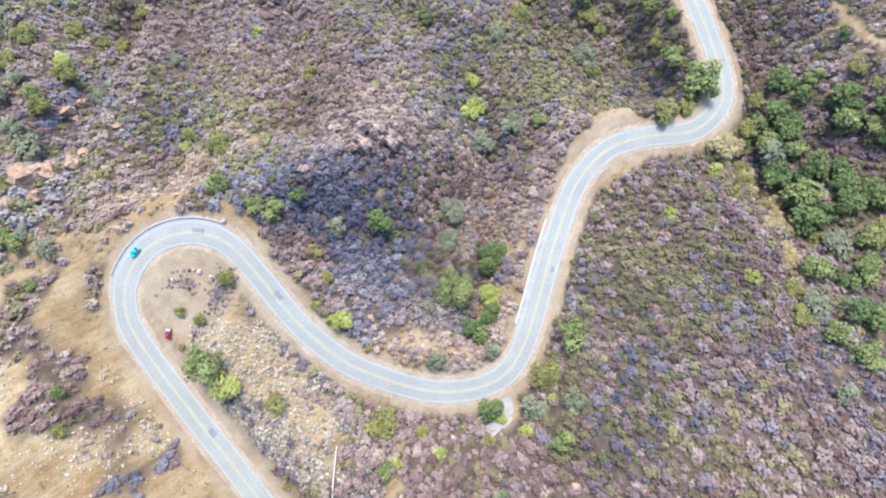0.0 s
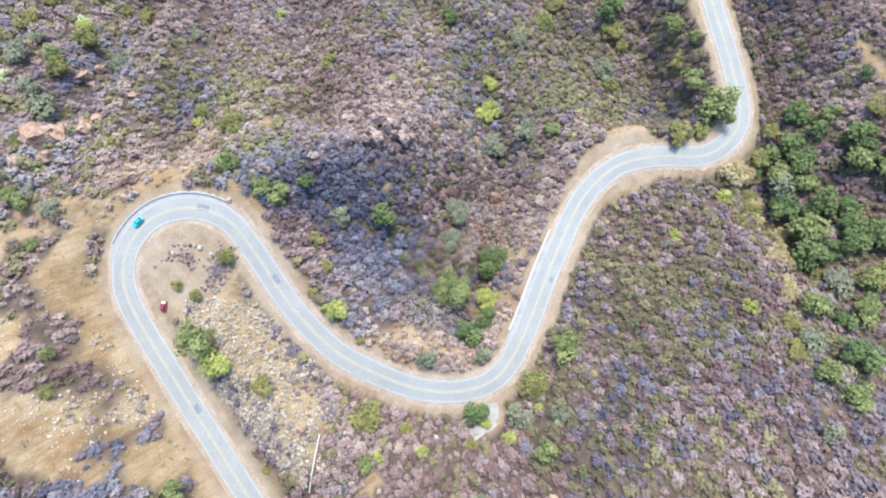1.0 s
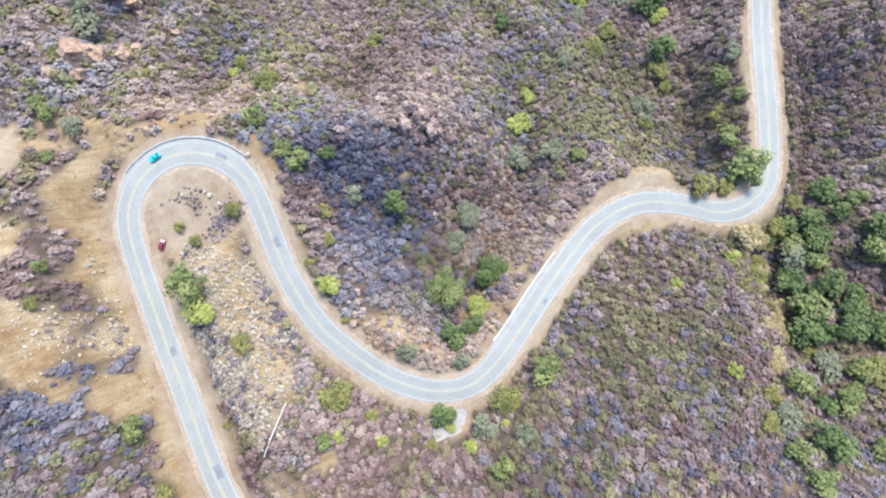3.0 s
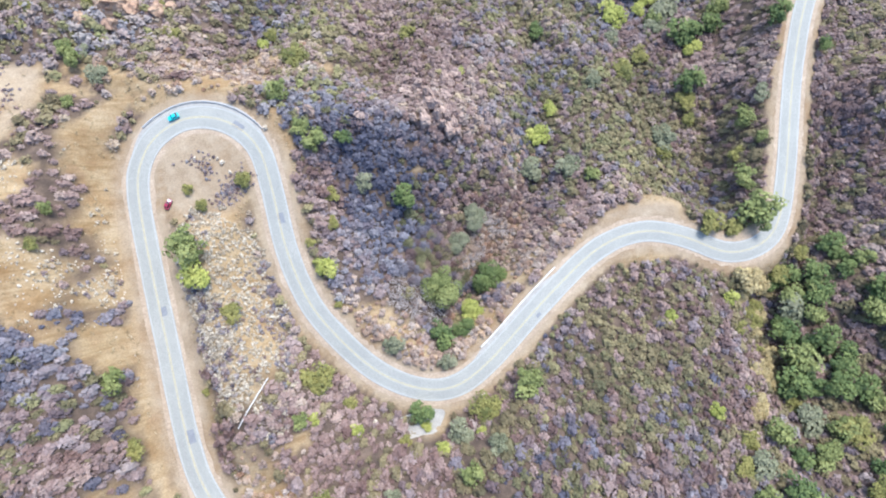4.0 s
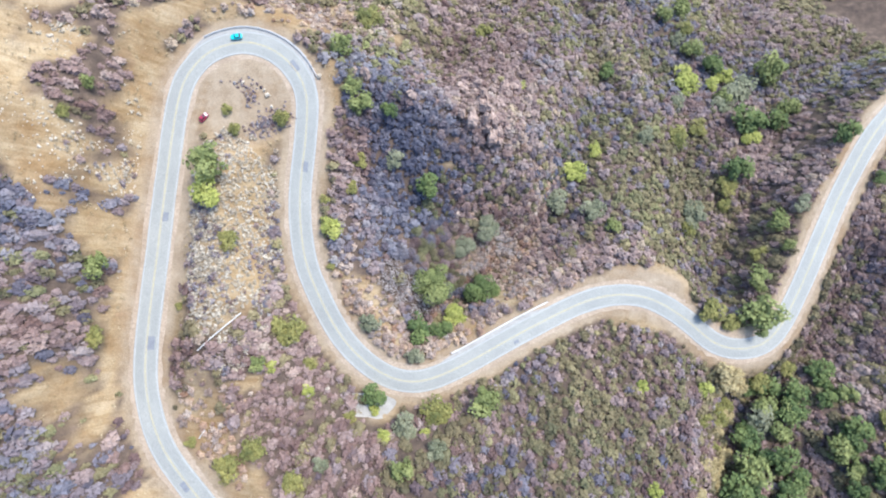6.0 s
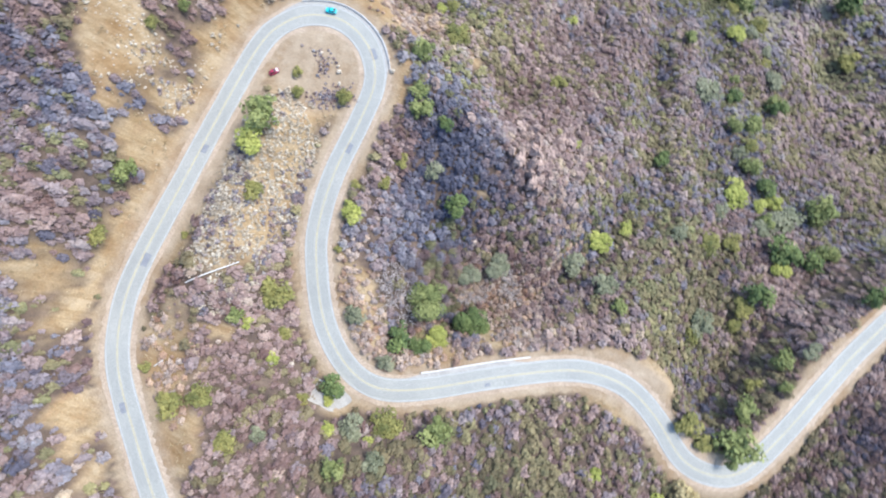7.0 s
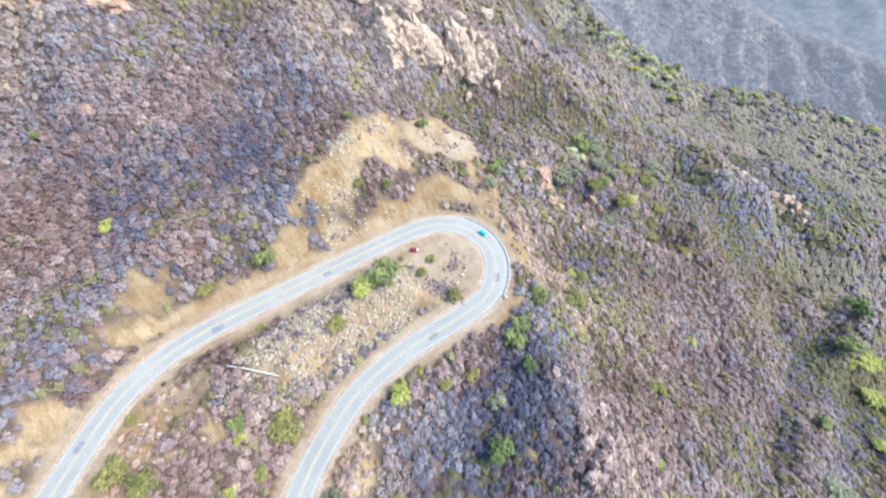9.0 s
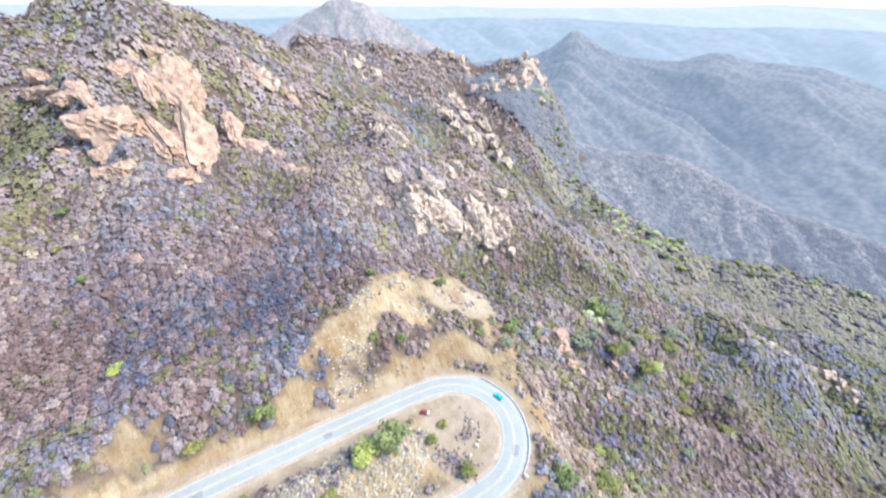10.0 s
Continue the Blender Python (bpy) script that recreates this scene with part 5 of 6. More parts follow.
# ---- rocks ----
RIDGE_ROCKS = [
    (5.6, 67, 2.4), (8.8, 61.9, 2.5), (16.6, 68.8, 2.6), (20.3, 69.7, 1.8), (9.6, 57, 2.9), (5.5, 52.1, 2.9), (10.5, 52.7, 2.5), (13.5, 47, 2.9), (11.1, 49.7, 2.1), (-16.8, 57, 2), (-33.4, 61, 2.1), (-0.5, 66.2, 1.7),
]
RIDGE_ROCKS += [
    (1.4, 53.1, 1.8), (11, 56.2, 2.3), (12.2, 53.7, 2.1), (13.3, 51.5, 2.3), (15.3, 49.1, 2.3), (16.2, 46.1, 2.1), (8.1, 59.4, 2.1), (18.5, 65.7, 1.9),
    (17, 61.7, 1.7),
]
SLOPE_ROCKS = [
    (-92.2, 113.2, 4.8), (-87.6, 112.8, 3.7), (-80.3, 111.7, 3.3), (-75.9, 112.9, 2.3), (-99.8, 107, 2.3), (-93, 105, 2.5), (-63.3, 118.4, 1.7), (-77.3, 139.2, 3), (-72.4, 142, 1.9), (-10.6, -76.2, 1.4),
]
OUTCROP = [
    (-185.8, 62.5, 3), (-181.8, 77.1, 5), (-175, 82.9, 5.6), (-173.8, 91.8, 5.7), (-170.9, 97.5, 4.5), (-170, 77.1, 4.3), (-171.2, 119.5, 6.1), (-169.2, 126.5, 6.2), (-165.3, 129.2, 4.8), (-165.7, 120.3, 5.4), (-204.8, 77.8, 4), (-202.3, 100.4, 3.5),
]
OUTCROP += [
    (-196.8, 103.3, 3.1), (-219.8, 124.1, 3.4), (-240.1, 97.1, 5.2), (-251.3, 90.6, 3.4), (-212.2, 142.1, 3.5), (-206.2, 157.9, 4), (-183.7, 82.1, 6.3), (-179.1, 90.3, 6.4),
    (-172.8, 105.4, 4.6), (-169.7, 108.3, 4.6), (-167.4, 112.2, 4), (-176.1, 103.4, 3.9), (-170.4, 134.6, 4.9), (-175.6, 76.4, 4.3), (-169.6, 117.4, 4.7), (-179.1, 97.6, 5.8),
    (-175.2, 118.6, 6.8), (-173.4, 127.9, 6.2), (-188, 79, 4.4), (-222.2, 132.1, 4.7), (-209.7, 100.3, 3.5), (-189.4, 95.7, 3.3), (-207, 78.8, 3), (-190.7, 128.4, 2.9),
]
UPPER_OUTCROP = [
    (-460.3, 276.4, 10.4), (-437.5, 273.1, 10.1), (-415.5, 270.7, 9.9), (-431.6, 301.2, 8.9), (-390.7, 281.9, 8.3), (-363.5, 273.7, 9.3), (-345.8, 273.3, 7.8), (-379.1, 259.9, 6.7), (-400.7, 237.2, 7.9), (-480.6, 151.6, 6.5), (-477, 175.3, 5.3), (-447.2, 201.8, 5.4),
]
UPPER_OUTCROP += [
    (-463.1, 150.9, 4.5), (-293.9, 31.9, 4.4), (-290.7, 37.6, 3.7), (-286.7, 44.7, 3.3), (-466.5, 271.2, 10.4), (-414.1, 237.1, 8), (-435.3, 241.2, 5.5), (-391.6, 263.5, 8.1),
    (-373.2, 275.9, 8), (-383.7, 246.7, 7.9), (-219.8, 124.1, 3.8), (-216.7, 126.8, 3), (-217.6, 143.2, 3.9), (-213, 145.1, 3.1), (-243.7, 100.6, 4.5), (-242.6, 104.2, 3),
    (-296.6, 29.6, 3.6), (-299.2, 27.3, 3.3), (-300.8, 18.4, 2.8), (-503.1, 166.4, 5.4), (-252.4, 98.4, 2.7), (-263.4, 88.4, 2.3),
]
KNOLL_ROCKS = [
    (-503.7, 330.1, 5.7), (-489.2, 337.7, 6.4), (-482, 348.9, 6.4), (-481.8, 363.2, 6.4), (-468.3, 367.5, 7.9), (-473.7, 384, 8.8), (-482.5, 399.9, 8.9), (-486.7, 411.2, 8.2), (-475.5, 409.8, 9), (-466.7, 413.8, 7.3), (-460.5, 381.2, 7.9), (-487.9, 391.2, 6.5), (-465.8, 356.6, 4.7), (-471.4, 346.6, 4.7), (-455.6, 363.3, 5.4), (-495.3, 352.8, 4.8), (-560.2, 315, 5), (-560.7, 324.9, 5.9), (-549.4, 332.9, 5.9), (-550.2, 295.3, 4.1), (-537.6, 335.9, 4.2),
]
# Slabs of the cliff: plan of the upper and the lower end, half width.
SLABS = [
    (-250, -49, -232, -45, 9.4), (-235, -51, -227, -50, 4.6), (-228, -54, -202, -53, 3), (-217, -44, -208, -43, 5.4), (-257, -34, -223, -24, 7.2), (-293, -19, -266, -16, 9), (-269, -16, -217, -12, 9.6),
    (-286, -30, -263, -29, 5.2), (-286, -13, -267, -10, 6.4), (-241, -28, -222, -20, 5.6), (-207, -29, -216, -17, 4.8), (-273, 6, -240, 4, 4.6), (-261, 6, -221, 14, 7.2), (-237, 22, -223, 23, 4.8),
]
SLABS += [
    (-221, 26, -218, 27, 3), (-218, 32, -213, 32, 2.8), (-300, -86, -271, -68, 5), (-270, -68, -259, -56, 4.6), (-309, -80, -301, -77, 5.2), (-272, -60, -251, -49, 3.4), (-289, -41, -283, -39, 5),
    (-303, 21, -298, 27, 2.6), (-296, 26, -288, 36, 3.6), (-290, 42, -281, 48, 2.5), (-297, -26, -295, -21, 4.4), (-320, 15, -306, 15, 2.6), (-170, -42, -165, -41, 2), (-237, -67, -234, -66, 2.6),
]
KNOB_ROCKS = [
    (-51.9, 245.3, 3.1), (-44.7, 245.2, 2.4), (-66, 309, 4.2), (-58, 313, 3.6), (-50, 319, 4.8), (-42, 322, 3.8), (-34, 325, 4.6), (-26, 326, 3.6), (-18, 326, 4.0), (-46, 312, 3.0), (-30, 317, 3.2),
]
LOOSE = [
    (-64.4, 49.3, 0.9), (-62.6, 45.5, 0.8), (-72.7, 52.4, 0.8), (-65.6, 50.6, 0.6), (-56.9, -37.4, 0.9), (-34.1, -46.9, 1), (-37.7, -40.7, 0.6), (-32.3, -49.3, 0.6), (-48.1, 57.5, 1.1),
]

def rock_mesh(name, seed, tall, mat, detail=3):
    """A weathered boulder of radius 1, cracked into blocks."""
    r = random.Random(seed)
    bm = bmesh.new()
    bmesh.ops.create_icosphere(bm, subdivisions=detail, radius=1.0)
    cuts = [(Vector((r.gauss(0, 1), r.gauss(0, 1), r.gauss(0, 0.8))).normalized(), r.uniform(0.5, 0.86)) for _ in range(14)]
    off = Vector((r.uniform(-50, 50), r.uniform(-50, 50), r.uniform(-50, 50)))
    for v in bm.verts:
        p = v.co.copy()
        for n, d in cuts:
            over = p.dot(n) - d
            if over > 0:
                p -= n * over
        p *= 1.25 * (1 + 0.22 * noise.fractal(p * 1.9 + off, 0.75, 2.1, 5))
        crack = noise.noise(Vector((p.x * 0.7, p.y * 2.6, p.z * 1.0)) + off)
        p *= 1 - 0.24 * max(0.0, 1 - abs(crack) * 7)
        joint = noise.noise(Vector((p.x * 1.9, p.y * 1.1, p.z * 3.4)) - off)
        p *= 1 - 0.12 * max(0.0, 1 - abs(joint) * 9)
        v.co = Vector((p.x, p.y, p.z * tall))
    me = bpy.data.meshes.new(name)
    bm.to_mesh(me)
    bm.free()
    me.materials.append(mat)
    return me


def lay_rocks(rows, name, label, category, group, mat, tall, sink, seed, stretch=1.0, detail=3):
    """Boulders half sunk in the slope; alike ones share a few shapes. stretch: how far they run down the slope."""
    shapes = [rock_mesh(name, seed + k, tall, mat, detail) for k in range(6)]
    r = random.Random(seed)
    for x, y, rad in rows:
        z, zx, zy = (float(v) for v in ground_height(np.array([x, x + 4, x]), np.array([y, y, y + 4])))
        ob = new(name, r.choice(shapes))
        if stretch > 1:
            fall = math.degrees(math.atan2(z - zy, z - zx))
            steep = math.degrees(math.atan(math.hypot(z - zx, z - zy) / 4))
            ob.matrix_world = pose(x, y, z + rad * sink, 0, 0, fall + r.uniform(-14, 14)) @ pose(0, 0, 0, r.uniform(-12, 12), steep * 0.9, 0) @ Matrix.Diagonal((rad * stretch * r.uniform(0.8, 1.2), rad * r.uniform(0.75, 1.15), rad * r.uniform(0.6, 0.95), 1))
        else:
            ob.matrix_world = pose(x, y, z + rad * sink, r.uniform(-14, 14), r.uniform(-14, 14), r.uniform(0, 360)) @ Matrix.Diagonal((rad, rad * r.uniform(0.7, 1.1), rad * r.uniform(0.8, 1.2), 1))
        tagged(ob, label, category, group)


def clustered(rows, extra, reach, seed, lo=0.25, hi=0.7):
    """Adds smaller blocks round each rock."""
    r = random.Random(seed)
    out = list(rows)
    for x, y, rad in rows:
        for _ in range(extra):
            out.append((x + r.gauss(0, reach) * rad, y + r.gauss(0, reach) * rad, rad * r.uniform(lo, hi)))
    return out


lay_rocks(clustered([(x, y, 0.98 * q) for x, y, q in RIDGE_ROCKS], 1, 1.1, 8), "rock", "grey-pink weathered rock on the brushy spur", "rock", "rocks on the spur", GREY_ROCK, 1.1, 0.55, 3)
lay_rocks(clustered([(x, y, 1.0 * q) for x, y, q in SLOPE_ROCKS], 1, 1.2, 9), "boulder", "tan sandstone boulder on the slope below the road", "boulder", "boulders below the hairpin", ROCK, 0.8, 0.3, 13)
CRAG = ("rock", "cream-coloured rock of a rugged outcrop on the ridge", "rock", "outcrop on the ridge", CREAM_ROCK, 1.25, 0.15)
lay_rocks([(x, y, 1.35 * q) for x, y, q in OUTCROP], *CRAG, 23, 1.15, 4)
lay_rocks(clustered(OUTCROP, 1, 1.1, 6)[len(OUTCROP):], *CRAG, 27)
lay_rocks(clustered([(x, y, 0.8 * q) for x, y, q in UPPER_OUTCROP], 2, 1.3, 7), "rock", "pale tan rock high on the brushy ridge", "rock", "rocks high on the ridge", CREAM_ROCK, 1.2, 0.2, 33, 1.5)
slab_shapes = [rock_mesh("cliff_rock", 43 + k, 1.0, ROCK, 4) for k in range(5)]
chip_shapes = [rock_mesh("cliff_rock", 83 + k, 1.0, ROCK, 3) for k in range(5)]
small_slabs = random.Random(46)
for x0, y0, x1, y1, wide in SLABS:
    pieces = [(x0, y0, x1, y1, wide)]
    for _ in range(1):
        u, w = small_slabs.uniform(0.1, 0.9), small_slabs.uniform(0.25, 0.45) * wide
        cx, cy = x0 + (x1 - x0) * u + small_slabs.gauss(0, 0.5) * wide, y0 + (y1 - y0) * u + small_slabs.gauss(0, 0.6) * wide
        pieces.append((cx - 1.3 * w, cy, cx + 1.3 * w, cy + small_slabs.uniform(-1, 1), w))
    for ax, ay, bx, by, w in pieces:
        h0, h1 = (float(v) for v in ground_height(np.array([ax, bx]), np.array([ay, by])))
        top, low = Vector((ax, ay, h0)), Vector((bx, by, h1))
        down = (low - top).normalized()
        flank = Vector((0, 0, 1)).cross(down).normalized()
        turn = Matrix((down, flank, down.cross(flank))).transposed().to_4x4()
        half = max(0.5 * (low - top).length, w) * 1.05
        ob = new("cliff_rock", small_slabs.choice(slab_shapes if w > 4 else chip_shapes))
        ob.matrix_world = Matrix.Translation((top + low) / 2) @ turn @ pose(0, 0, 0, small_slabs.uniform(-10, 10), small_slabs.uniform(-6, 6), small_slabs.uniform(-8, 8)) @ Matrix.Diagonal((1.1 * half, 1.3 * w, 0.75 * w, 1))
        tagged(ob, "reddish tan sandstone slab of the cliff on the mountain", "cliff", "cliff on the mountain")
lay_rocks(clustered([(x, y, 1.25 * q) for x, y, q in KNOLL_ROCKS], 2, 1.3, 15), "rock", "pale rock on the flat-topped knoll at the ridge's end", "rock", "rocks on the knoll", CREAM_ROCK, 0.9, 0.15, 63)
lay_rocks(clustered(KNOB_ROCKS, 2, 1.2, 25), "rock", "pale tan rock on the brushy knob above the valley", "rock", "rocks on the knob", CREAM_ROCK, 0.8, 0.2, 73)
lay_rocks(LOOSE, "stone", "whitish stone lying on open dirt", "stone", "loose white stones", PALE_ROCK, 0.7, 0.3, 53)

# ---- roadside things ----
PIPE_A = [(-60.5, -22.6), (-70.8, -34.8)]
PIPE_B = [(-67.1, -59.4), (-68.4, -62.0)]


def road_index(x, y):
    return int(np.argmin(np.hypot(ROAD[:, 0] - x, ROAD[:, 1] - y)))


def guard_rail(label, start, end, off, beam_mat, post_mat, tall, cap):
    """A rail on posts along the road's edge."""
    i, j = road_index(*start), road_index(*end)
    line = [Vector((*(ROAD[k, :2] + SIDE[k] * off), ROAD[k, 2] - 0.05)) for k in range(i, j + 1)]
    base = line[len(line) // 2]
    rail = tagged(new("guard_rail"), label, "guard rail")
    rail.location = base
    bm = bmesh.new()
    profile = [(-0.5 * cap, tall - 0.32), (-0.5 * cap, tall), (0.5 * cap, tall), (0.5 * cap, tall - 0.10), (0.2 * cap, tall - 0.16), (0.5 * cap, tall - 0.22), (0.5 * cap, tall - 0.32)]
    rings = []
    for k, p in enumerate(line):
        s = Vector((*SIDE[i + k], 0))
        rings.append([bm.verts.new(p - base + s * a + Vector((0, 0, b))) for a, b in profile])
    for a, b in zip(rings[:-1], rings[1:]):
        for n in range(len(profile)):
            bm.faces.new((a[n], a[(n + 1) % len(profile)], b[(n + 1) % len(profile)], b[n]))
    bm.faces.new(rings[0])
    bm.faces.new(rings[-1])
    part("beam", bm, beam_mat, rail)
    post = None
    for k in range(0, len(line), 2):
        p = line[k] - base - Vector((*SIDE[i + k], 0)) * (0.09 if off > 0 else -0.09) * -1.5
        if post is None:
            bm = bmesh.new()
            box(bm, 0, 0, tall / 2 - 0.5, 0.16, 0.2, tall + 0.95, 0, 0.015)
            post = part("post", bm, post_mat, rail)
            post.location = p
        else:
            o = post.copy()
            scene.collection.objects.link(o)
            o.location = p
    return rail


guard_rail("grey steel guard rail on posts round the hairpin's outer edge", (-84, 62), (-53, 55), -5.2, STEEL, STEEL, 0.7, 0.2)
guard_rail("white guard rail along the road above the gully", (10, -36), (42, -15), -5.6, WHITE_PAINT, WOOD_POST, 0.8, 0.42)

# White drain pipes lying down the slope.


def drain_pipe(a, b, rad):
    n = 14
    xy = [(a[0] + (b[0] - a[0]) * k / n, a[1] + (b[1] - a[1]) * k / n) for k in range(n + 1)]
    h = ground_height(np.array([p[0] for p in xy]), np.array([p[1] for p in xy]))
    top = [max(h[0], h[0]) + (h[-1] - h[0]) * k / n for k in range(n + 1)]
    z = [max(float(q), t) + rad + 0.5 for q, t in zip(h, top)]
    pipe = tagged(new("drain_pipe"), "long white drain pipe lying down the stony slope", "pipe", "drain pipes")
    pipe.location = (xy[0][0], xy[0][1], z[0])
    bm = bmesh.new()
    limb(bm, [(p[0] - xy[0][0], p[1] - xy[0][1], q - z[0]) for p, q in zip(xy, z)], [rad] * (n + 1), 10)
    part("pipe", bm, WHITE_PAINT, pipe)
    for k in range(1, n, 3):
        bm = bmesh.new()
        d = Vector((xy[k + 1][0] - xy[k][0], xy[k + 1][1] - xy[k][1], z[k + 1] - z[k])).normalized() * 0.12
        p = Vector((xy[k][0] - xy[0][0], xy[k][1] - xy[0][1], z[k] - z[0]))
        limb(bm, [p - d, p + d], [rad * 1.2] * 2, 10)
        part("coupling", bm, STEEL, pipe, "grey steel coupling")


drain_pipe(PIPE_A[0], PIPE_A[1], 0.18)
drain_pipe(PIPE_B[0], PIPE_B[1], 0.16)

# Patches of newer asphalt.
for x, y, side, long, wide in [(-89.7, -35.3, 1.3, 4.2, 2.4), (-52.3, 27.3, -0.9, 3.6, 2.0), (-91.6, 4.4, 1.2, 3.0, 1.8), (-57, 60.5, -0.6, 4.0, 2.2), (28.7, -25, 2.0, 2.0, 1.2), (-70, -76, -1.0, 3.4, 2.0)]:
    k = road_index(x, y)
    t = tangent[k]
    c = ROAD[k, :2] + SIDE[k] * side
    a = math.degrees(math.atan2(t[1], t[0]))
    bm = bmesh.new()
    bmesh.ops.create_grid(bm, x_segments=4, y_segments=4, size=0.5)
    for v in bm.verts:
        p = pose(0, 0, 0, 0, 0, a) @ Vector((v.co.x * long + random.uniform(-0.12, 0.12), v.co.y * wide + random.uniform(-0.12, 0.12), 0))
        s = (Vector((*c, 0)) + p).xy
        m = k + int(round((p.x * t[0] + p.y * t[1]) / 1.5))
        off = side + (p.x * SIDE[k][0] + p.y * SIDE[k][1])
        v.co = (s[0], s[1], ROAD[k, 2] + (p.x * t[0] + p.y * t[1]) / 1.5 * (ROAD[k + 1, 2] - ROAD[k - 1, 2]) / 2 + 0.068 + 0.05 * (1 - (off / HALF_ROAD) ** 2))
    part("asphalt_patch", bm, PATCHED, road, "darker patch of newer asphalt")

# Gravel pad beside the bend.
bm = bmesh.new()
pad = []
for k in range(40):
    a = 2 * math.pi * k / 40
    q = 1 + 0.16 * noise.noise(Vector((math.cos(a) * 1.7, math.sin(a) * 1.7, 4.0)))
    pad.append((-19.5 + 8.2 * q * math.cos(a), -52.6 + 4.6 * q * math.sin(a) + 0.05 * (8.2 * math.cos(a)) ** 2 * 0.6))
h = ground_height(np.array([p[0] for p in pad]), np.array([p[1] for p in pad]))
middle = bm.verts.new((-19.5, -53.6, float(ground_height(np.array([-19.5]), np.array([-53.6]))[0]) + 0.25))
ring = [bm.verts.new((p[0], p[1], float(q) + 0.12)) for p, q in zip(pad, h)]
for k in range(40):
    bm.faces.new((middle, ring[k], ring[(k + 1) % 40]))
bmesh.ops.subdivide_edges(bm, edges=bm.edges[:], cuts=2, use_grid_fill=True)
for v in bm.verts:
    v.co.z = float(ground_height(np.array([v.co.x]), np.array([v.co.y]))[0]) + 0.14
pad_ob = part("gravel_pad", bm, GRAVEL)
tagged(pad_ob, "pale grey gravel pad below the road's bend", "gravel", kind="structure")

# Bare grey branches of dead shrubs in the gully.


def dead_shrub(x, y, rad, seed):
    r = random.Random(seed)
    z = float(ground_height(np.array([x]), np.array([y]))[0])
    shrub = tagged(new("dead_shrub"), "leafless dead shrub with bleached grey branches", "dead shrub", "dead shrubs in the gully")
    shrub.location = (x, y, z - 0.05)
    for k in range(9):
        bm = bmesh.new()
        a, q = 2 * math.pi * k / 9 + r.uniform(-0.3, 0.3), rad * r.uniform(0.6, 1.0)
        p = [(0, 0, 0), (q * 0.35 * math.cos(a), q * 0.35 * math.sin(a), rad * 0.42), (q * 0.7 * math.cos(a + 0.15), q * 0.7 * math.sin(a + 0.15), rad * 0.62), (q * math.cos(a), q * math.sin(a), rad * 0.72)]
        limb(bm, p, [0.11, 0.085, 0.06, 0.03], 5)
        for n in range(11):
            b = a + r.uniform(-1.3, 1.3)
            s = Vector(p[1 + n % 2])
            e = s + Vector((math.cos(b), math.sin(b), r.uniform(0.15, 0.5))) * rad * r.uniform(0.25, 0.5)
            limb(bm, [s, (s + e) / 2 + Vector((0, 0, 0.1)), e], [0.065, 0.045, 0.02], 4)
        part("branch", bm, DEAD_WOOD, shrub)


for k, (x, y, rad) in enumerate(DEAD):
    dead_shrub(x, y, rad, 60 + k)

# ---- cars ----


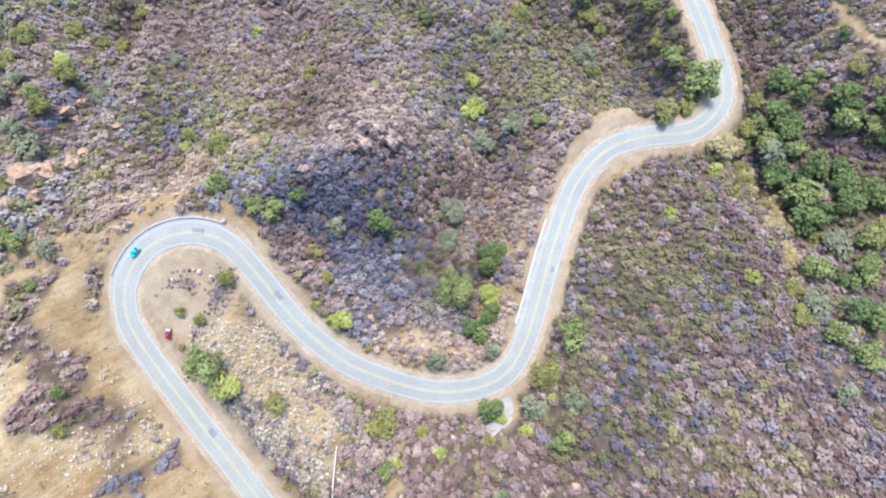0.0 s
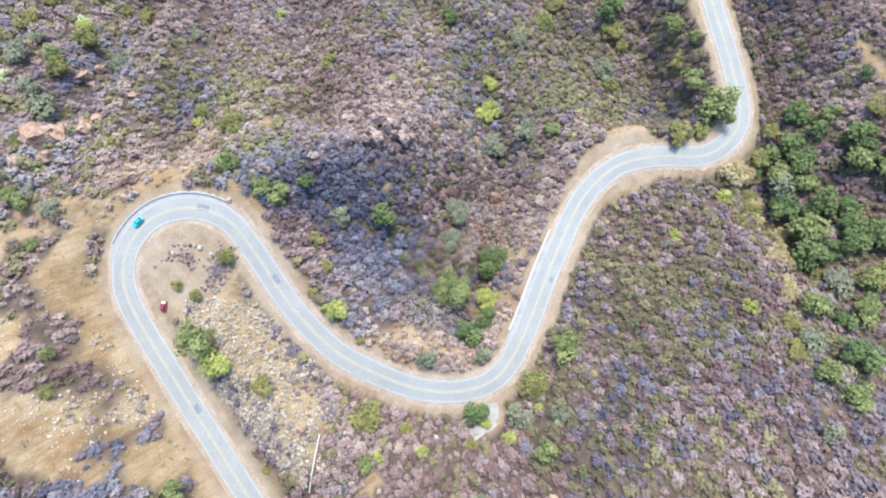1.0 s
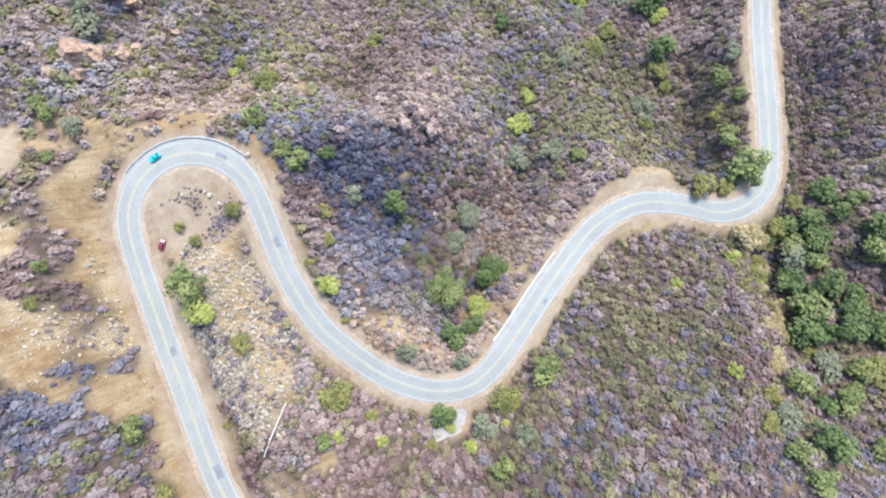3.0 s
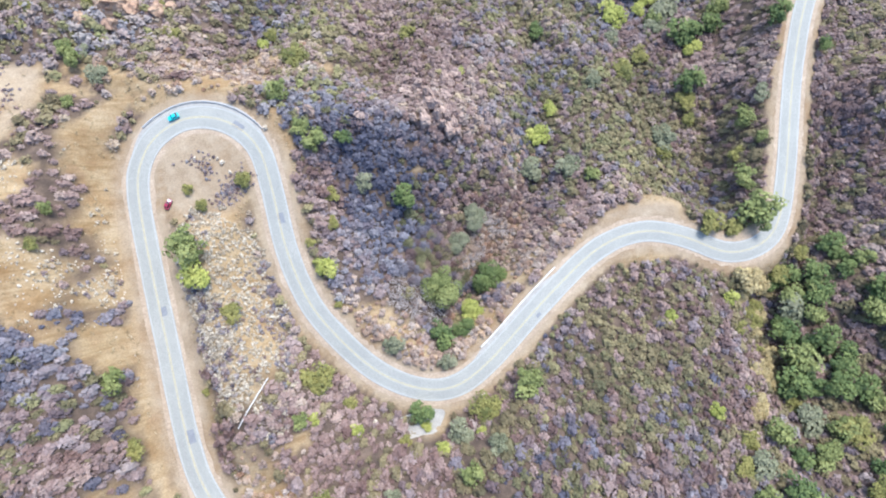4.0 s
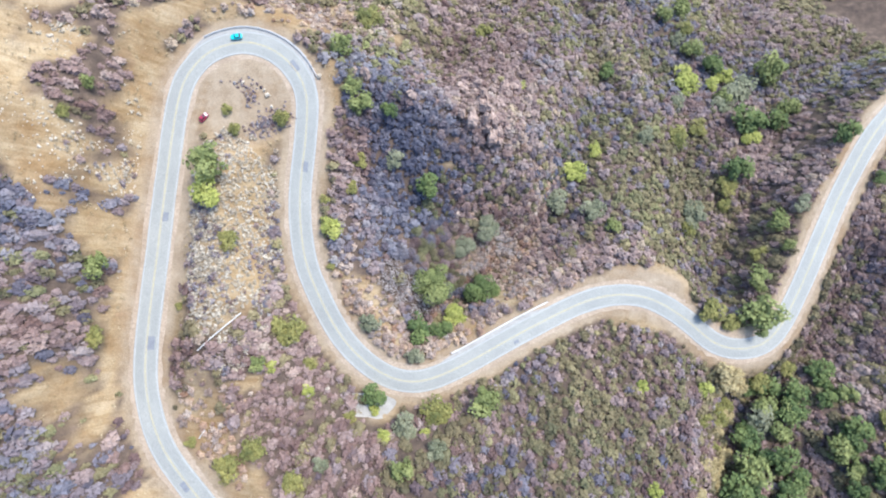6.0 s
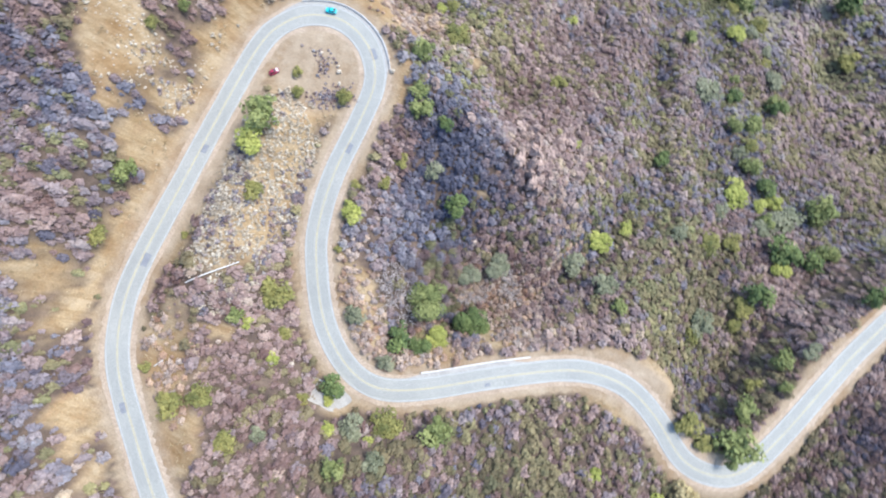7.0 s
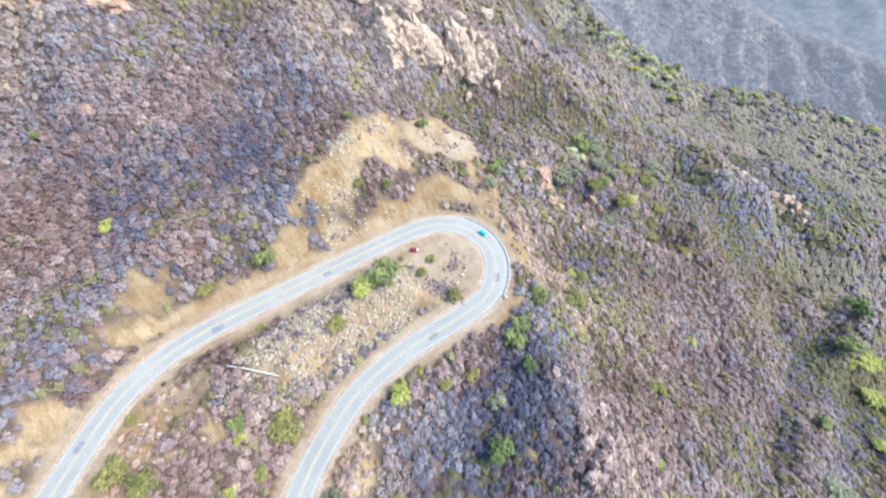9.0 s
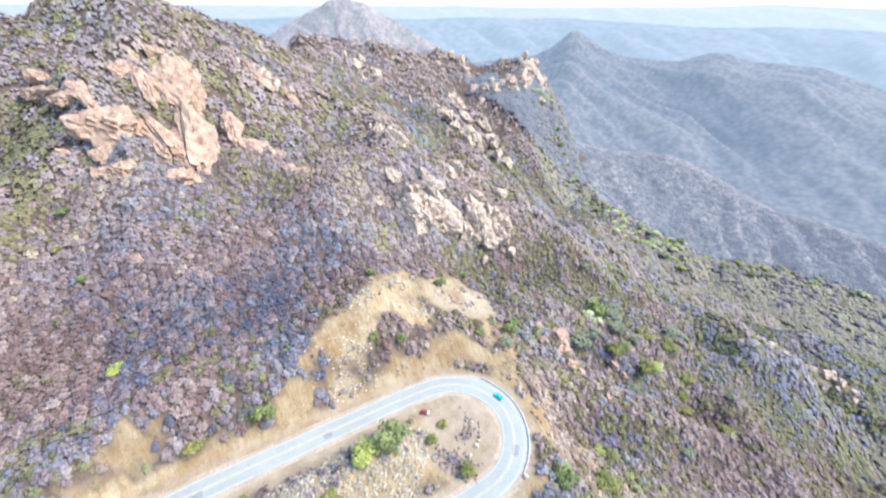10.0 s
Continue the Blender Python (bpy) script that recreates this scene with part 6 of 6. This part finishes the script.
def car(label, place, heading, tilt, paint, lid, long, wide, high):
    """A small car: body, cabin, windows, lamps, bumpers, wheels with rims."""
    root = tagged(new("car"), label, "car")
    root.matrix_world = pose(*place, 0, 0, heading) @ pose(0, 0, 0, 0, tilt, 0)
    L, W = long / 2, wide / 2
    bm = bmesh.new()
    sections = [(-L, 0.62, 0.78, 0.42), (-L * 0.93, 0.88, 0.86, 0.28), (-L * 0.5, 1.0, 0.90, 0.22), (0, 1.0, 0.90, 0.2), (L * 0.42, 1.0, 0.86, 0.22), (L * 0.86, 0.92, 0.72, 0.26), (L, 0.68, 0.58, 0.38)]
    rings = []
    for x, w, top, low in sections:
        w *= W
        rings.append([bm.verts.new((x, y, z)) for y, z in ((-w * 0.92, low), (-w, low + 0.15), (-w, top - 0.14), (-w * 0.86, top), (w * 0.86, top), (w, top - 0.14), (w, low + 0.15), (w * 0.92, low))])
    for a, b in zip(rings[:-1], rings[1:]):
        for n in range(8):
            bm.faces.new((a[n], b[n], b[(n + 1) % 8], a[(n + 1) % 8]))
    bm.faces.new(rings[0])
    bm.faces.new(rings[-1][::-1])
    bmesh.ops.recalc_face_normals(bm, faces=bm.faces[:])
    part("body", bm, paint, root)
    bm = bmesh.new()
    r1 = [bm.verts.new(p) for p in ((-L * 0.80, -W * 0.82, 0.88), (L * 0.36, -W * 0.82, 0.86), (L * 0.36, W * 0.82, 0.86), (-L * 0.80, W * 0.82, 0.88))]
    r2 = [bm.verts.new(p) for p in ((-L * 0.52, -W * 0.66, high - 0.03), (L * 0.06, -W * 0.66, high - 0.03), (L * 0.06, W * 0.66, high - 0.03), (-L * 0.52, W * 0.66, high - 0.03))]
    for n in range(4):
        bm.faces.new((r1[n], r1[(n + 1) % 4], r2[(n + 1) % 4], r2[n]))
    part("windows", bm, CAR_GLASS, root, "dark window glass")
    bm = bmesh.new()
    box(bm, -L * 0.23, 0, high - 0.005, L * 0.62, W * 1.36, 0.06, 0, 0.02)
    for sx, ex in ((-L * 0.80, -L * 0.52), (L * 0.36, L * 0.06)):
        for s in (-1, 1):
            limb(bm, [(sx, s * W * 0.82, 0.88), (ex, s * W * 0.67, high - 0.02)], [0.04, 0.04], 5)
    part("roof", bm, paint, root)
    bm = bmesh.new()
    box(bm, L * 0.64, 0, 0.80, L * 0.46, W * 1.5, 0.07, 0, 0.02)
    part("bonnet", bm, lid, root)
    for s in (-1, 1):
        bm = bmesh.new()
        box(bm, L * 0.93, s * W * 0.62, 0.62, 0.16, 0.3, 0.13, 0, 0.03)
        part("headlight", bm, LAMP_GLASS, root, "clear headlight")
        bm = bmesh.new()
        box(bm, -L * 0.96, s * W * 0.62, 0.70, 0.10, 0.28, 0.12, 0, 0.02)
        part("tail_light", bm, TAIL_RED, root, "red tail light")
        bm = bmesh.new()
        box(bm, L * 0.30, s * (W + 0.07), 0.95, 0.14, 0.18, 0.12, 0, 0.03)
        part("mirror", bm, paint, root)
        for x in (-L * 0.6, L * 0.62):
            bm = bmesh.new()
            m = Matrix.Translation((x, s * (W - 0.1), 0.31)) @ pose(0, 0, 0, 90)
            bmesh.ops.create_cone(bm, cap_ends=True, segments=20, radius1=0.31, radius2=0.31, depth=0.2, matrix=m)
            bmesh.ops.bevel(bm, geom=[e for e in bm.edges if len(e.link_faces) == 2 and e.calc_face_angle() > 1.0], offset=0.04, segments=2, affect="EDGES")
            tyre = part("wheel", bm, RUBBER, root, "black rubber tyre")
            bm = bmesh.new()
            m = Matrix.Translation((x, s * (W - 0.02), 0.31)) @ pose(0, 0, 0, 90)
            bmesh.ops.create_cone(bm, cap_ends=True, segments=14, radius1=0.19, radius2=0.17, depth=0.07, matrix=m)
            part("rim", bm, STEEL, tyre, "silver wheel rim")
    return root


k = road_index(-75.5, 65.6)
c = ROAD[k, :2] + SIDE[k] * -1.75
car("small bright cyan car driving round the hairpin bend", (c[0], c[1], ROAD[k, 2] + 0.105), math.degrees(math.atan2(-tangent[k][1], -tangent[k][0])), 0.0, CYAN_PAINT, CYAN_PAINT, 3.9, 1.75, 1.30)
red = (-83.7, 38.9)
car("dark red car with a white bonnet parked on the dirt", (*red, float(ground_height(np.array([red[0]]), np.array([red[1]]))[0]) + 0.02), 56.0, 0.0, RED_PAINT, WHITE_CAR, 3.5, 1.65, 1.40)
